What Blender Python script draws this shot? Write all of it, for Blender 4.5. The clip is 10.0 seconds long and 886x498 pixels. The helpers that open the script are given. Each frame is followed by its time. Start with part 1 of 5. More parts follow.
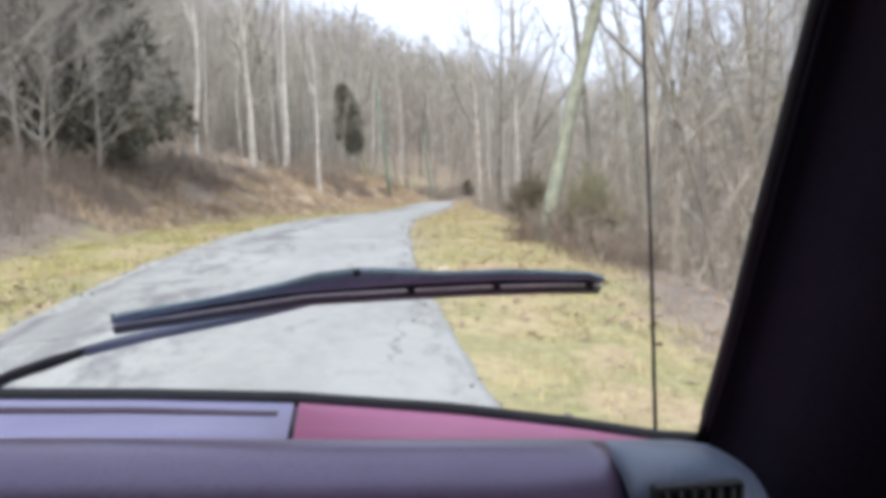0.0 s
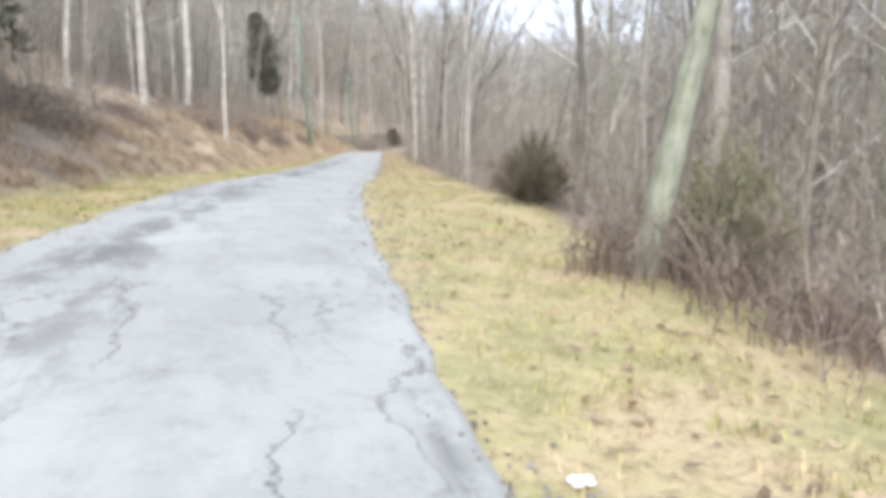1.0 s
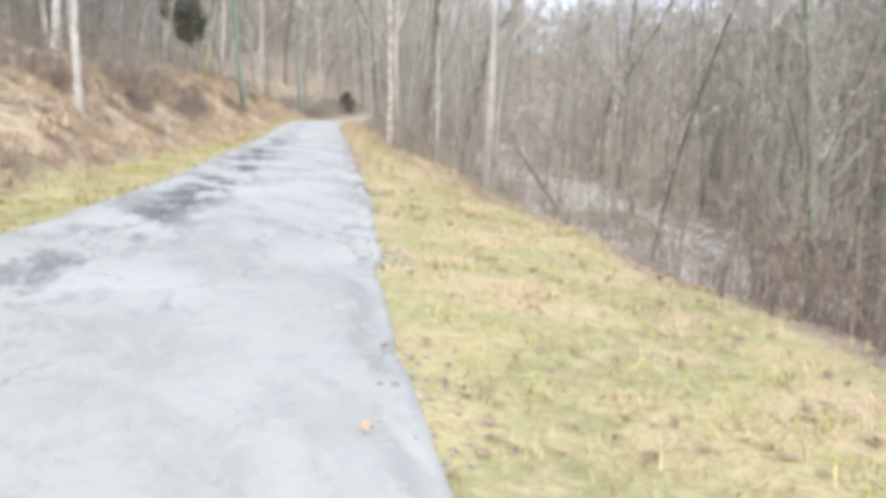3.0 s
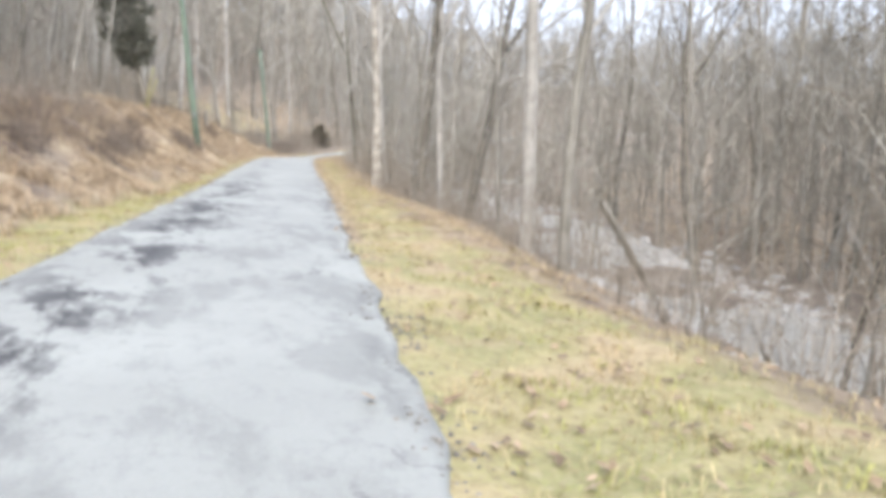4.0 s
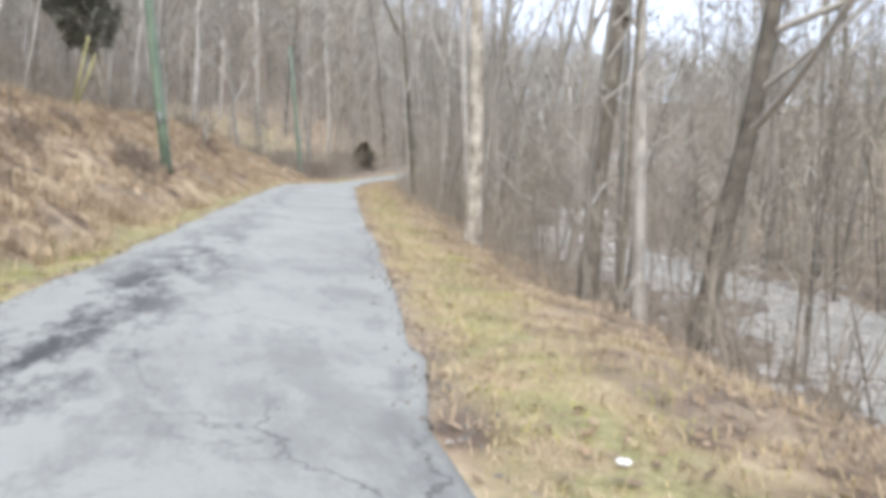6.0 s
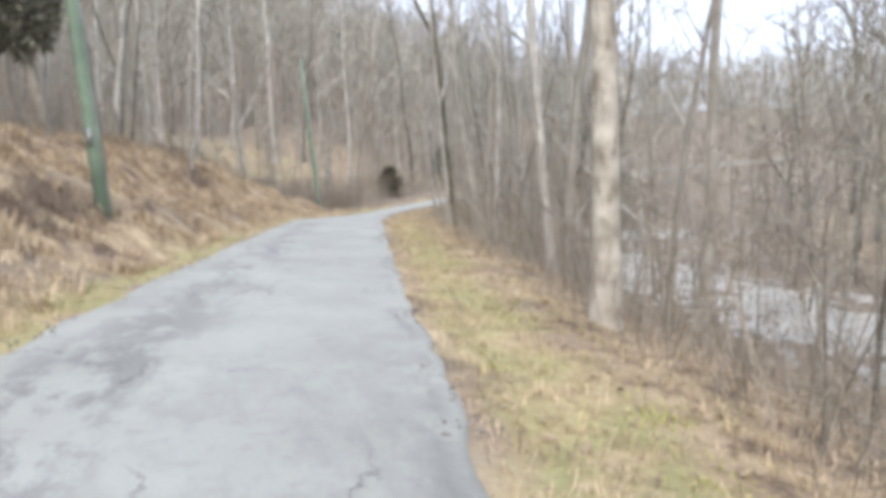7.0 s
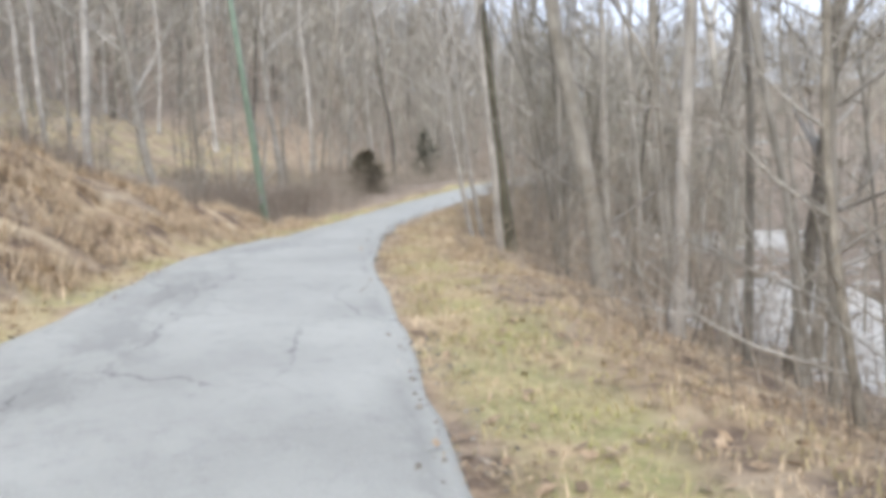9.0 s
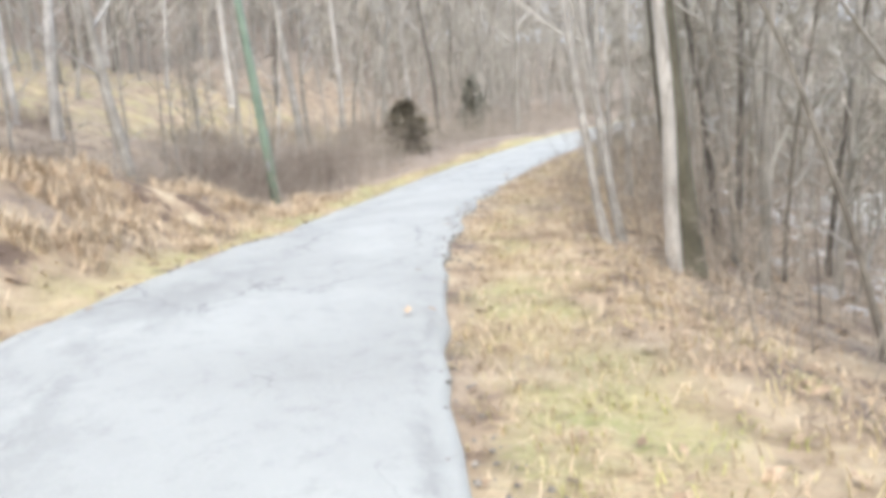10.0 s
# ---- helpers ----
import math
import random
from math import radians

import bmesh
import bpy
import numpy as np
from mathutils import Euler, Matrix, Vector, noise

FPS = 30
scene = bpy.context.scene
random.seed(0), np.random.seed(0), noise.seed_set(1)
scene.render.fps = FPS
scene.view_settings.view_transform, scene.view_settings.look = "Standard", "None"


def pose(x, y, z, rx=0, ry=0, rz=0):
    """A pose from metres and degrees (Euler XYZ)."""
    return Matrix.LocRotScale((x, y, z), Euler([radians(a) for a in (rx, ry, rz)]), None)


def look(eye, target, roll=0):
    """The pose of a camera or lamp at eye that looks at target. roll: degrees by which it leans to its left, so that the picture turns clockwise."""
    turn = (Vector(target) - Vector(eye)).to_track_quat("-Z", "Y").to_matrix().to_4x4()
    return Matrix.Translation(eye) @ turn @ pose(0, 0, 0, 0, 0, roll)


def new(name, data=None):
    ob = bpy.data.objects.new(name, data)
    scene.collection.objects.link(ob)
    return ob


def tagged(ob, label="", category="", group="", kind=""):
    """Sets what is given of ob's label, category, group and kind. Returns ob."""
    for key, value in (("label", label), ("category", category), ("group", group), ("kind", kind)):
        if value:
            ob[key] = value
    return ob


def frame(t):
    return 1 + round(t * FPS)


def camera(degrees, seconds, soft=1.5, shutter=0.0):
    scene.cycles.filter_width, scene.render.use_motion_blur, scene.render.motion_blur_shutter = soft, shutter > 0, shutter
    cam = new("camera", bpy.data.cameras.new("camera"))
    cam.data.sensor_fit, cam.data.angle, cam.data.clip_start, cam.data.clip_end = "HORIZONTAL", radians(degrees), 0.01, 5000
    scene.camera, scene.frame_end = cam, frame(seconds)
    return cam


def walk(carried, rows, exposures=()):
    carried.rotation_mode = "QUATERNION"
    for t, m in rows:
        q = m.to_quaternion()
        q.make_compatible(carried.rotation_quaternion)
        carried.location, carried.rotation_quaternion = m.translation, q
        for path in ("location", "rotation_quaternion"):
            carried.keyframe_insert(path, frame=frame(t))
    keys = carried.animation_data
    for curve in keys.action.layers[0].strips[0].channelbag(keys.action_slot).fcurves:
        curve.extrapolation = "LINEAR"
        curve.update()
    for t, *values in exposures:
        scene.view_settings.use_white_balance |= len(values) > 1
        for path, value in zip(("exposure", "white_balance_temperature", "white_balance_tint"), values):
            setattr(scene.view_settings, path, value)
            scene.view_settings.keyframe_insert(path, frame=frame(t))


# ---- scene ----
cam = camera(60.0, 10.0, soft=5.3)
PATH = [
    (0, (0.00, 0.00, 1.50), (1.60, 9.86, 0.96), -1.0),
    (0.5, (0.07, 3.90, 1.78), (2.16, 13.66, 1.08), -2.5),
    (1, (0.28, 7.82, 2.02), (2.95, 17.38, 0.81), 1.1),
    (1.5, (0.63, 11.74, 2.22), (3.49, 21.24, 1.00), 0.6),
    (2, (1.09, 15.66, 2.37), (3.97, 25.18, 1.29), 0.4),
    (2.2, (1.30, 17.24, 2.43), (4.35, 26.67, 1.11), 1.5),
    (3.3, (2.76, 25.91, 2.64), (6.25, 35.14, 1.00), 2.5),
    (3.5, (3.06, 27.49, 2.66), (6.65, 36.72, 1.25), 1.8),
    (4, (3.86, 31.45, 2.71), (7.57, 40.66, 1.51), 2.1),
    (4.5, (4.69, 35.42, 2.75), (8.42, 44.66, 1.87), 0.4),
    (5, (5.55, 39.40, 2.78), (9.21, 48.66, 1.81), 2.7),
    (5.5, (6.42, 43.39, 2.80), (9.69, 52.81, 2.18), 3.4),
    (6, (7.28, 47.38, 2.83), (10.49, 56.80, 1.89), 2.0),
    (6.2, (7.61, 48.98, 2.85), (10.58, 58.51, 2.28), 1.3),
    (7.3, (9.40, 57.80, 2.97), (12.33, 67.34, 2.27), -1.1),
    (7.5, (9.71, 59.41, 3.00), (12.70, 68.93, 2.20), -1.0),
    (8, (10.48, 63.44, 3.09), (13.62, 72.91, 2.37), -1.8),
    (8.5, (11.25, 67.48, 3.20), (14.40, 76.96, 2.66), -3.3),
    (9, (12.05, 71.53, 3.31), (15.30, 80.95, 2.51), -2.1),
    (9.5, (12.91, 75.59, 3.42), (15.79, 85.12, 2.45), -1.5),
    (10, (13.90, 79.66, 3.52), (16.63, 89.18, 2.15), -3.4),
]
walk(cam, [(t, look(eye, target, roll)) for t, eye, target, roll in PATH],
     [(0.0, 0.95), (0.5, 0.97), (1.0, 1.18), (1.5, 1.12), (2.2, 1.16), (3.5, 1.3), (4.5, 1.1), (5.0, 1.08), (5.5, 0.9), (6.2, 0.98), (7.5, 0.97), (8.0, 0.88), (9.0, 0.92), (9.5, 1.14), (10.0, 1.4)])

# ---- light: a bright, thinly overcast winter sky ----
world = bpy.data.worlds.new("sky")
scene.world = world
world.use_nodes = True
wn = world.node_tree.nodes
sky = wn.new("ShaderNodeTexSky")
sky.sky_type = "NISHITA"
sky.sun_disc = False
sky.sun_elevation = radians(38)
sky.sun_rotation = radians(200)
sky.dust_density = 4.0
sky.air_density = 1.0
sky.ozone_density = 1.0
# thin cloud: the clear sky's light mixed with an even white veil
veil = wn.new("ShaderNodeMix")
veil.data_type = "RGBA"
veil.inputs["Factor"].default_value = 0.7
veil.inputs["B"].default_value = (5.25, 5.7, 6.9, 1)
world.node_tree.links.new(sky.outputs[0], veil.inputs["A"])
world.node_tree.links.new(veil.outputs["Result"], wn["Background"].inputs["Color"])
wn["Background"].inputs["Strength"].default_value = 0.15
sun = new("sun", bpy.data.lights.new("sun", "SUN"))
sun.data.energy, sun.data.angle, sun.data.color = 1.2, radians(20), (1.0, 0.98, 0.96)
sun.rotation_euler = (radians(52), 0, radians(-20))


# ---- materials ----
def mat(name, c1, c2, c3=None, scale=3.0, fine=40.0, rough=0.85, bump=0.3, metal=0.0, spread=0.0, dist=0.02, tall=1.0):
    """A surface with two scales of variation: blotches of c1 and c2, fine grain towards c3, and relief."""
    m = bpy.data.materials.new(name)
    m.use_nodes = True
    t = m.node_tree
    n, l = t.nodes, t.links
    bs = n["Principled BSDF"]
    bs.inputs["Roughness"].default_value = rough
    bs.inputs["Metallic"].default_value = metal
    co = n.new("ShaderNodeTexCoord")
    big = n.new("ShaderNodeTexNoise")
    big.inputs["Scale"].default_value, big.inputs["Detail"].default_value = scale, 5
    small = n.new("ShaderNodeTexNoise")
    small.inputs["Scale"].default_value, small.inputs["Detail"].default_value = fine, 3
    grain = n.new("ShaderNodeMapping")
    grain.inputs["Scale"].default_value = (1, 1, 1 / tall)
    l.new(co.outputs["Object"], grain.inputs["Vector"])
    l.new(co.outputs["Object"], big.inputs["Vector"])
    l.new(grain.outputs["Vector"], small.inputs["Vector"])
    ramp = n.new("ShaderNodeValToRGB")
    ramp.color_ramp.elements[0].position, ramp.color_ramp.elements[1].position = 0.35, 0.65
    ramp.color_ramp.elements[0].color = (*c1, 1)
    ramp.color_ramp.elements[1].color = (*c2, 1)
    l.new(big.outputs["Fac"], ramp.inputs["Fac"])
    mix = n.new("ShaderNodeMix")
    mix.data_type = "RGBA"
    r2 = n.new("ShaderNodeMapRange")
    r2.inputs["From Min"].default_value, r2.inputs["From Max"].default_value = 0.5, 0.75
    l.new(small.outputs["Fac"], r2.inputs["Value"])
    l.new(r2.outputs[0], mix.inputs["Factor"])
    l.new(ramp.outputs["Color"], mix.inputs["A"])
    mix.inputs["B"].default_value = (*(c3 or c2), 1)
    out = mix.outputs["Result"]
    if spread:
        info = n.new("ShaderNodeObjectInfo")
        hsv = n.new("ShaderNodeHueSaturation")
        mr = n.new("ShaderNodeMapRange")
        mr.inputs["To Min"].default_value, mr.inputs["To Max"].default_value = 1 - spread, 1 + spread
        l.new(info.outputs["Random"], mr.inputs["Value"])
        l.new(mr.outputs[0], hsv.inputs["Value"])
        l.new(out, hsv.inputs["Color"])
        out = hsv.outputs["Color"]
    l.new(out, bs.inputs["Base Color"])
    if bump:
        bp = n.new("ShaderNodeBump")
        bp.inputs["Strength"].default_value, bp.inputs["Distance"].default_value = bump, dist
        l.new(small.outputs["Fac"], bp.inputs["Height"])
        l.new(bp.outputs[0], bs.inputs["Normal"])
    return m


def island_tint(m, low, high):
    """Varies a material from piece to piece of one mesh."""
    t = m.node_tree
    n, l = t.nodes, t.links
    bs = n["Principled BSDF"]
    src = bs.inputs["Base Color"].links[0].from_socket
    geo = n.new("ShaderNodeNewGeometry")
    hsv = n.new("ShaderNodeHueSaturation")
    mr = n.new("ShaderNodeMapRange")
    mr.inputs["To Min"].default_value, mr.inputs["To Max"].default_value = low, high
    l.new(geo.outputs["Random Per Island"], mr.inputs["Value"])
    l.new(mr.outputs[0], hsv.inputs["Value"])
    l.new(src, hsv.inputs["Color"])
    l.new(hsv.outputs["Color"], bs.inputs["Base Color"])
    return m


def ground_material():
    m = bpy.data.materials.new("verge_grass_and_leaf_litter")
    m.use_nodes = True
    t = m.node_tree
    n, l = t.nodes, t.links
    bs = n["Principled BSDF"]
    bs.inputs["Roughness"].default_value = 0.95
    co = n.new("ShaderNodeTexCoord")

    def noise(scale, detail=5):
        q = n.new("ShaderNodeTexNoise")
        q.inputs["Scale"].default_value, q.inputs["Detail"].default_value = scale, detail
        l.new(co.outputs["Object"], q.inputs["Vector"])
        return q.outputs["Fac"]

    def ramp(fac, *stops):
        r = n.new("ShaderNodeValToRGB")
        e = r.color_ramp.elements
        while len(e) < len(stops):
            e.new(0.5)
        for k, (p, c) in zip(e, stops):
            k.position, k.color = p, (*c, 1)
        l.new(fac, r.inputs["Fac"])
        return r.outputs["Color"]

    def mixed(fac, a, b):
        x = n.new("ShaderNodeMix")
        x.data_type = "RGBA"
        l.new(fac, x.inputs["Factor"])
        l.new(a, x.inputs["A"])
        l.new(b, x.inputs["B"])
        return x.outputs["Result"]

    grass = ramp(noise(0.7), (0.36, (0.47, 0.37, 0.225)), (0.47, (0.4, 0.355, 0.17)), (0.56, (0.28, 0.285, 0.12)), (0.66, (0.45, 0.35, 0.215)))
    straw = ramp(noise(9), (0.4, (0.24, 0.19, 0.11)), (0.6, (0.45, 0.38, 0.23)))
    grass = mixed(ramp(noise(26, 3), (0.4, (0, 0, 0)), (0.62, (0.75, 0.75, 0.75))), grass, straw)
    litter = ramp(noise(1.1), (0.3, (0.145, 0.115, 0.092)), (0.5, (0.24, 0.197, 0.16)), (0.7, (0.33, 0.277, 0.22)))
    leaf = ramp(noise(17), (0.4, (0.1, 0.08, 0.065)), (0.62, (0.36, 0.295, 0.22)))
    litter = mixed(ramp(noise(40, 2), (0.38, (0, 0, 0)), (0.6, (0.8, 0.8, 0.8))), litter, leaf)
    tan = ramp(noise(1.7), (0.38, (0.135, 0.092, 0.062)), (0.48, (0.34, 0.255, 0.165)), (0.66, (0.52, 0.42, 0.275)))
    bank = n.new("ShaderNodeAttribute")
    bank.attribute_name = "straw"
    litter = mixed(bank.outputs["Fac"], litter, tan)
    at = n.new("ShaderNodeAttribute")
    at.attribute_name = "grass"
    add = n.new("ShaderNodeMath")
    add.operation = "ADD"
    l.new(at.outputs["Fac"], add.inputs[0])
    sc = n.new("ShaderNodeMapRange")
    sc.inputs["To Min"].default_value, sc.inputs["To Max"].default_value = -0.45, 0.45
    l.new(noise(0.9), sc.inputs["Value"])
    l.new(sc.outputs[0], add.inputs[1])
    edge = ramp(add.outputs[0], (0.35, (0, 0, 0)), (0.65, (1, 1, 1)))
    l.new(mixed(edge, litter, grass), bs.inputs["Base Color"])
    bp = n.new("ShaderNodeBump")
    bp.inputs["Strength"].default_value, bp.inputs["Distance"].default_value = 0.7, 0.06
    l.new(noise(14, 6), bp.inputs["Height"])
    l.new(bp.outputs[0], bs.inputs["Normal"])
    return m


def asphalt_material():
    m = bpy.data.materials.new("worn_pale_asphalt")
    m.use_nodes = True
    t = m.node_tree
    n, l = t.nodes, t.links
    bs = n["Principled BSDF"]
    bs.inputs["Roughness"].default_value = 0.8
    co = n.new("ShaderNodeTexCoord")

    def noise(scale, detail=5, rough=0.5):
        q = n.new("ShaderNodeTexNoise")
        q.inputs["Scale"].default_value, q.inputs["Detail"].default_value, q.inputs["Roughness"].default_value = scale, detail, rough
        l.new(co.outputs["Object"], q.inputs["Vector"])
        return q

    def ramp(fac, a, b, ca=(0, 0, 0), cb=(1, 1, 1)):
        r = n.new("ShaderNodeValToRGB")
        e = r.color_ramp.elements
        e[0].position, e[0].color, e[1].position, e[1].color = a, (*ca, 1), b, (*cb, 1)
        l.new(fac, r.inputs["Fac"])
        return r.outputs["Color"]

    def mixed(fac, a, b):
        x = n.new("ShaderNodeMix")
        x.data_type = "RGBA"
        l.new(fac, x.inputs["Factor"])
        l.new(a, x.inputs["A"])
        if isinstance(b, tuple):
            x.inputs["B"].default_value = (*b, 1)
        else:
            l.new(b, x.inputs["B"])
        return x.outputs["Result"]

    base = ramp(noise(0.55).outputs["Fac"], 0.3, 0.7, (0.302, 0.312, 0.287), (0.398, 0.413, 0.382))
    base = mixed(ramp(noise(5, 8, 0.7).outputs["Fac"], 0.52, 0.68, (0, 0, 0), (0.32, 0.32, 0.32)), base, (0.17, 0.172, 0.168))
    base = mixed(ramp(noise(60, 2).outputs["Fac"], 0.45, 0.7, (0, 0, 0), (0.5, 0.5, 0.5)), base, (0.42, 0.41, 0.4))
    # crumbled dark patches, mostly along the far wheel track
    at = n.new("ShaderNodeAttribute")
    at.attribute_name = "worn"
    mul = n.new("ShaderNodeMath")
    mul.operation = "MULTIPLY"
    along = n.new("ShaderNodeMapping")
    along.inputs["Rotation"].default_value = (0, 0, radians(12))
    along.inputs["Scale"].default_value = (1.25, 0.55, 1)
    l.new(co.outputs["Object"], along.inputs["Vector"])
    patch = noise(1.1, 10, 0.75)
    l.new(along.outputs["Vector"], patch.inputs["Vector"])
    l.new(ramp(patch.outputs["Fac"], 0.46, 0.56), mul.inputs[0])
    l.new(at.outputs["Fac"], mul.inputs[1])
    base = mixed(mul.outputs[0], base, (0.07, 0.07, 0.073))
    # cracks
    warp = n.new("ShaderNodeMix")
    warp.data_type = "VECTOR"
    warp.inputs["Factor"].default_value = 0.4
    l.new(along.outputs["Vector"], warp.inputs["A"])
    l.new(noise(2.2, 6, 0.65).outputs["Color"], warp.inputs["B"])
    vo = n.new("ShaderNodeTexVoronoi")
    vo.feature = "DISTANCE_TO_EDGE"
    vo.inputs["Scale"].default_value = 1.15
    l.new(warp.outputs["Result"], vo.inputs["Vector"])
    line = ramp(vo.outputs["Distance"], 0.003, 0.015, (0.62, 0.62, 0.62), (0, 0, 0))
    mul2 = n.new("ShaderNodeMath")
    mul2.operation = "MULTIPLY"
    l.new(line, mul2.inputs[0])
    l.new(ramp(noise(0.45, 4).outputs["Fac"], 0.47, 0.58), mul2.inputs[1])
    base = mixed(mul2.outputs[0], base, (0.05, 0.05, 0.052))
    l.new(base, bs.inputs["Base Color"])
    bp = n.new("ShaderNodeBump")
    bp.inputs["Strength"].default_value, bp.inputs["Distance"].default_value = 0.4, 0.01
    l.new(noise(90, 3).outputs["Fac"], bp.inputs["Height"])
    l.new(bp.outputs[0], bs.inputs["Normal"])
    return m


GROUND = ground_material()
ASPHALT = asphalt_material()
BARK_PALE = mat("pale_grey_bark", (0.245, 0.232, 0.2), (0.42, 0.4, 0.355), (0.18, 0.163, 0.135), 1.3, 26, 0.95, 0.6, spread=0.35, tall=7)
BARK_WHITE = mat("chalky_white_bark", (0.36, 0.345, 0.312), (0.57, 0.55, 0.505), (0.23, 0.205, 0.172), 1.3, 20, 0.95, 0.5, spread=0.2, tall=5)
BARK_CREAM = mat("cream_bark_with_brown_flakes", (0.31, 0.28, 0.235), (0.62, 0.59, 0.525), (0.2, 0.17, 0.135), 2.2, 9, 0.95, 0.5, tall=2.5)
BARK_BROWN = mat("grey_brown_bark", (0.135, 0.123, 0.1), (0.275, 0.253, 0.212), (0.085, 0.074, 0.06), 3, 26, 0.95, 0.7, spread=0.5, tall=6)
BARK_OLIVE = mat("dark_olive_bark", (0.085, 0.08, 0.055), (0.15, 0.142, 0.1), (0.06, 0.052, 0.038), 2.5, 22, 0.95, 0.7, spread=0.2, tall=6)
WOODS_BARK = island_tint(mat("weathered_grey_bark", (0.25, 0.236, 0.203), (0.38, 0.362, 0.32), (0.18, 0.164, 0.138), 0.4, 14, 0.95, 0, tall=5), 0.65, 1.3)
OLIVE_TWIG = island_tint(mat("olive_grey_twigs", (0.29, 0.282, 0.235), (0.41, 0.398, 0.34), (0.21, 0.196, 0.16), 0.3, 6, 0.95, 0), 0.6, 1.35)
HAZE_TWIG = island_tint(mat("fine_grey_tan_twigs", (0.365, 0.347, 0.298), (0.5, 0.48, 0.42), (0.26, 0.238, 0.2), 0.3, 6, 0.95, 0), 0.65, 1.3)
MOSS = mat("mossy_green_bark", (0.2, 0.22, 0.16), (0.31, 0.33, 0.26), (0.15, 0.14, 0.11), 2.5, 22, 0.95, 0.6, tall=5)
TWIG = mat("winter_twigs", (0.315, 0.303, 0.27), (0.45, 0.432, 0.392), (0.2, 0.185, 0.155), 4, 30, 0.95, 0, spread=0.25)
BRUSH = island_tint(mat("dry_brown_brush", (0.28, 0.248, 0.205), (0.43, 0.385, 0.325), (0.17, 0.14, 0.105), 2, 25, 0.95, 0), 0.6, 1.35)
BRAMBLE = island_tint(mat("red_brown_bramble_canes", (0.22, 0.17, 0.142), (0.32, 0.258, 0.218), (0.14, 0.105, 0.086), 2, 25, 0.95, 0), 0.6, 1.3)
STRAW = island_tint(mat("dry_straw_grass", (0.53, 0.415, 0.25), (0.48, 0.425, 0.235), (0.335, 0.325, 0.15), 0.7, 2.2, 0.9, 0), 0.6, 1.25)
GREEN_GRASS = island_tint(mat("yellow_green_grass", (0.39, 0.385, 0.135), (0.45, 0.43, 0.17), (0.3, 0.315, 0.11), 0.7, 2.2, 0.9, 0), 0.65, 1.25)
TAN_GRASS = island_tint(mat("long_tan_grass", (0.54, 0.42, 0.285), (0.64, 0.525, 0.37), (0.31, 0.22, 0.15), 0.8, 3, 0.9, 0), 0.5, 1.25)
CEDAR = island_tint(mat("dark_cedar_needles", (0.115, 0.12, 0.095), (0.185, 0.19, 0.15), (0.25, 0.225, 0.185), 2, 14, 0.9, 0, spread=0.2), 0.6, 1.5)
OLIVE = island_tint(mat("winter_bronzed_cedar", (0.125, 0.115, 0.08), (0.18, 0.165, 0.12), (0.25, 0.185, 0.135), 2, 14, 0.9, 0), 0.6, 1.4)
GREENISH = island_tint(mat("olive_evergreen_twigs", (0.19, 0.195, 0.115), (0.26, 0.255, 0.16), (0.28, 0.225, 0.15), 2, 14, 0.9, 0), 0.6, 1.4)
POLE = mat("green_treated_pole_wood", (0.13, 0.19, 0.14), (0.2, 0.27, 0.2), (0.1, 0.13, 0.1), 2, 30, 0.85, 0.4)
LEAVES = island_tint(mat("fallen_oak_leaves", (0.3, 0.215, 0.135), (0.42, 0.325, 0.225), (0.2, 0.135, 0.085), 5, 30, 0.9, 0), 0.5, 1.3)
YELLOW = mat("yellow_plastic", (0.36, 0.33, 0.14), (0.43, 0.4, 0.18), None, 5, 40, 0.5, 0.1)
WHITE = mat("white_litter", (0.75, 0.75, 0.72), (0.8, 0.8, 0.78), None, 5, 40, 0.6, 0.1)
STEEL = mat("galvanised_wire", (0.25, 0.25, 0.26), (0.35, 0.35, 0.36), None, 5, 40, 0.5, 0.1, 0.7)
STONE = island_tint(mat("pale_creek_stone", (0.4, 0.38, 0.35), (0.55, 0.53, 0.5), (0.28, 0.26, 0.23), 1.5, 15, 0.9, 0.5), 0.7, 1.15)
GRAVEL = island_tint(mat("grey_brown_gravel", (0.17, 0.16, 0.14), (0.27, 0.25, 0.22), (0.12, 0.105, 0.09), 3, 40, 0.9, 0.3), 0.6, 1.4)
# Pale base colour holds the sky's reflection on water over gravel.
WATER = mat("shallow_silty_creek_water", (0.4, 0.39, 0.345), (0.55, 0.535, 0.48), (0.3, 0.29, 0.25), 0.5, 2.2, 0.3, 0.25, dist=0.03)


# ---- mesh helpers ----
def mesh_of(name, verts, faces, material, smooth=True):
    me = bpy.data.meshes.new(name)
    me.from_pydata(verts, [], faces)
    me.materials.append(material)
    if smooth:
        me.polygons.foreach_set("use_smooth", [True] * len(me.polygons))
    me.update()
    return me


def part(name, data, parent=None, label=""):
    ob = new(name, data)
    ob.parent = parent
    if label:
        tagged(ob, label)
    return ob


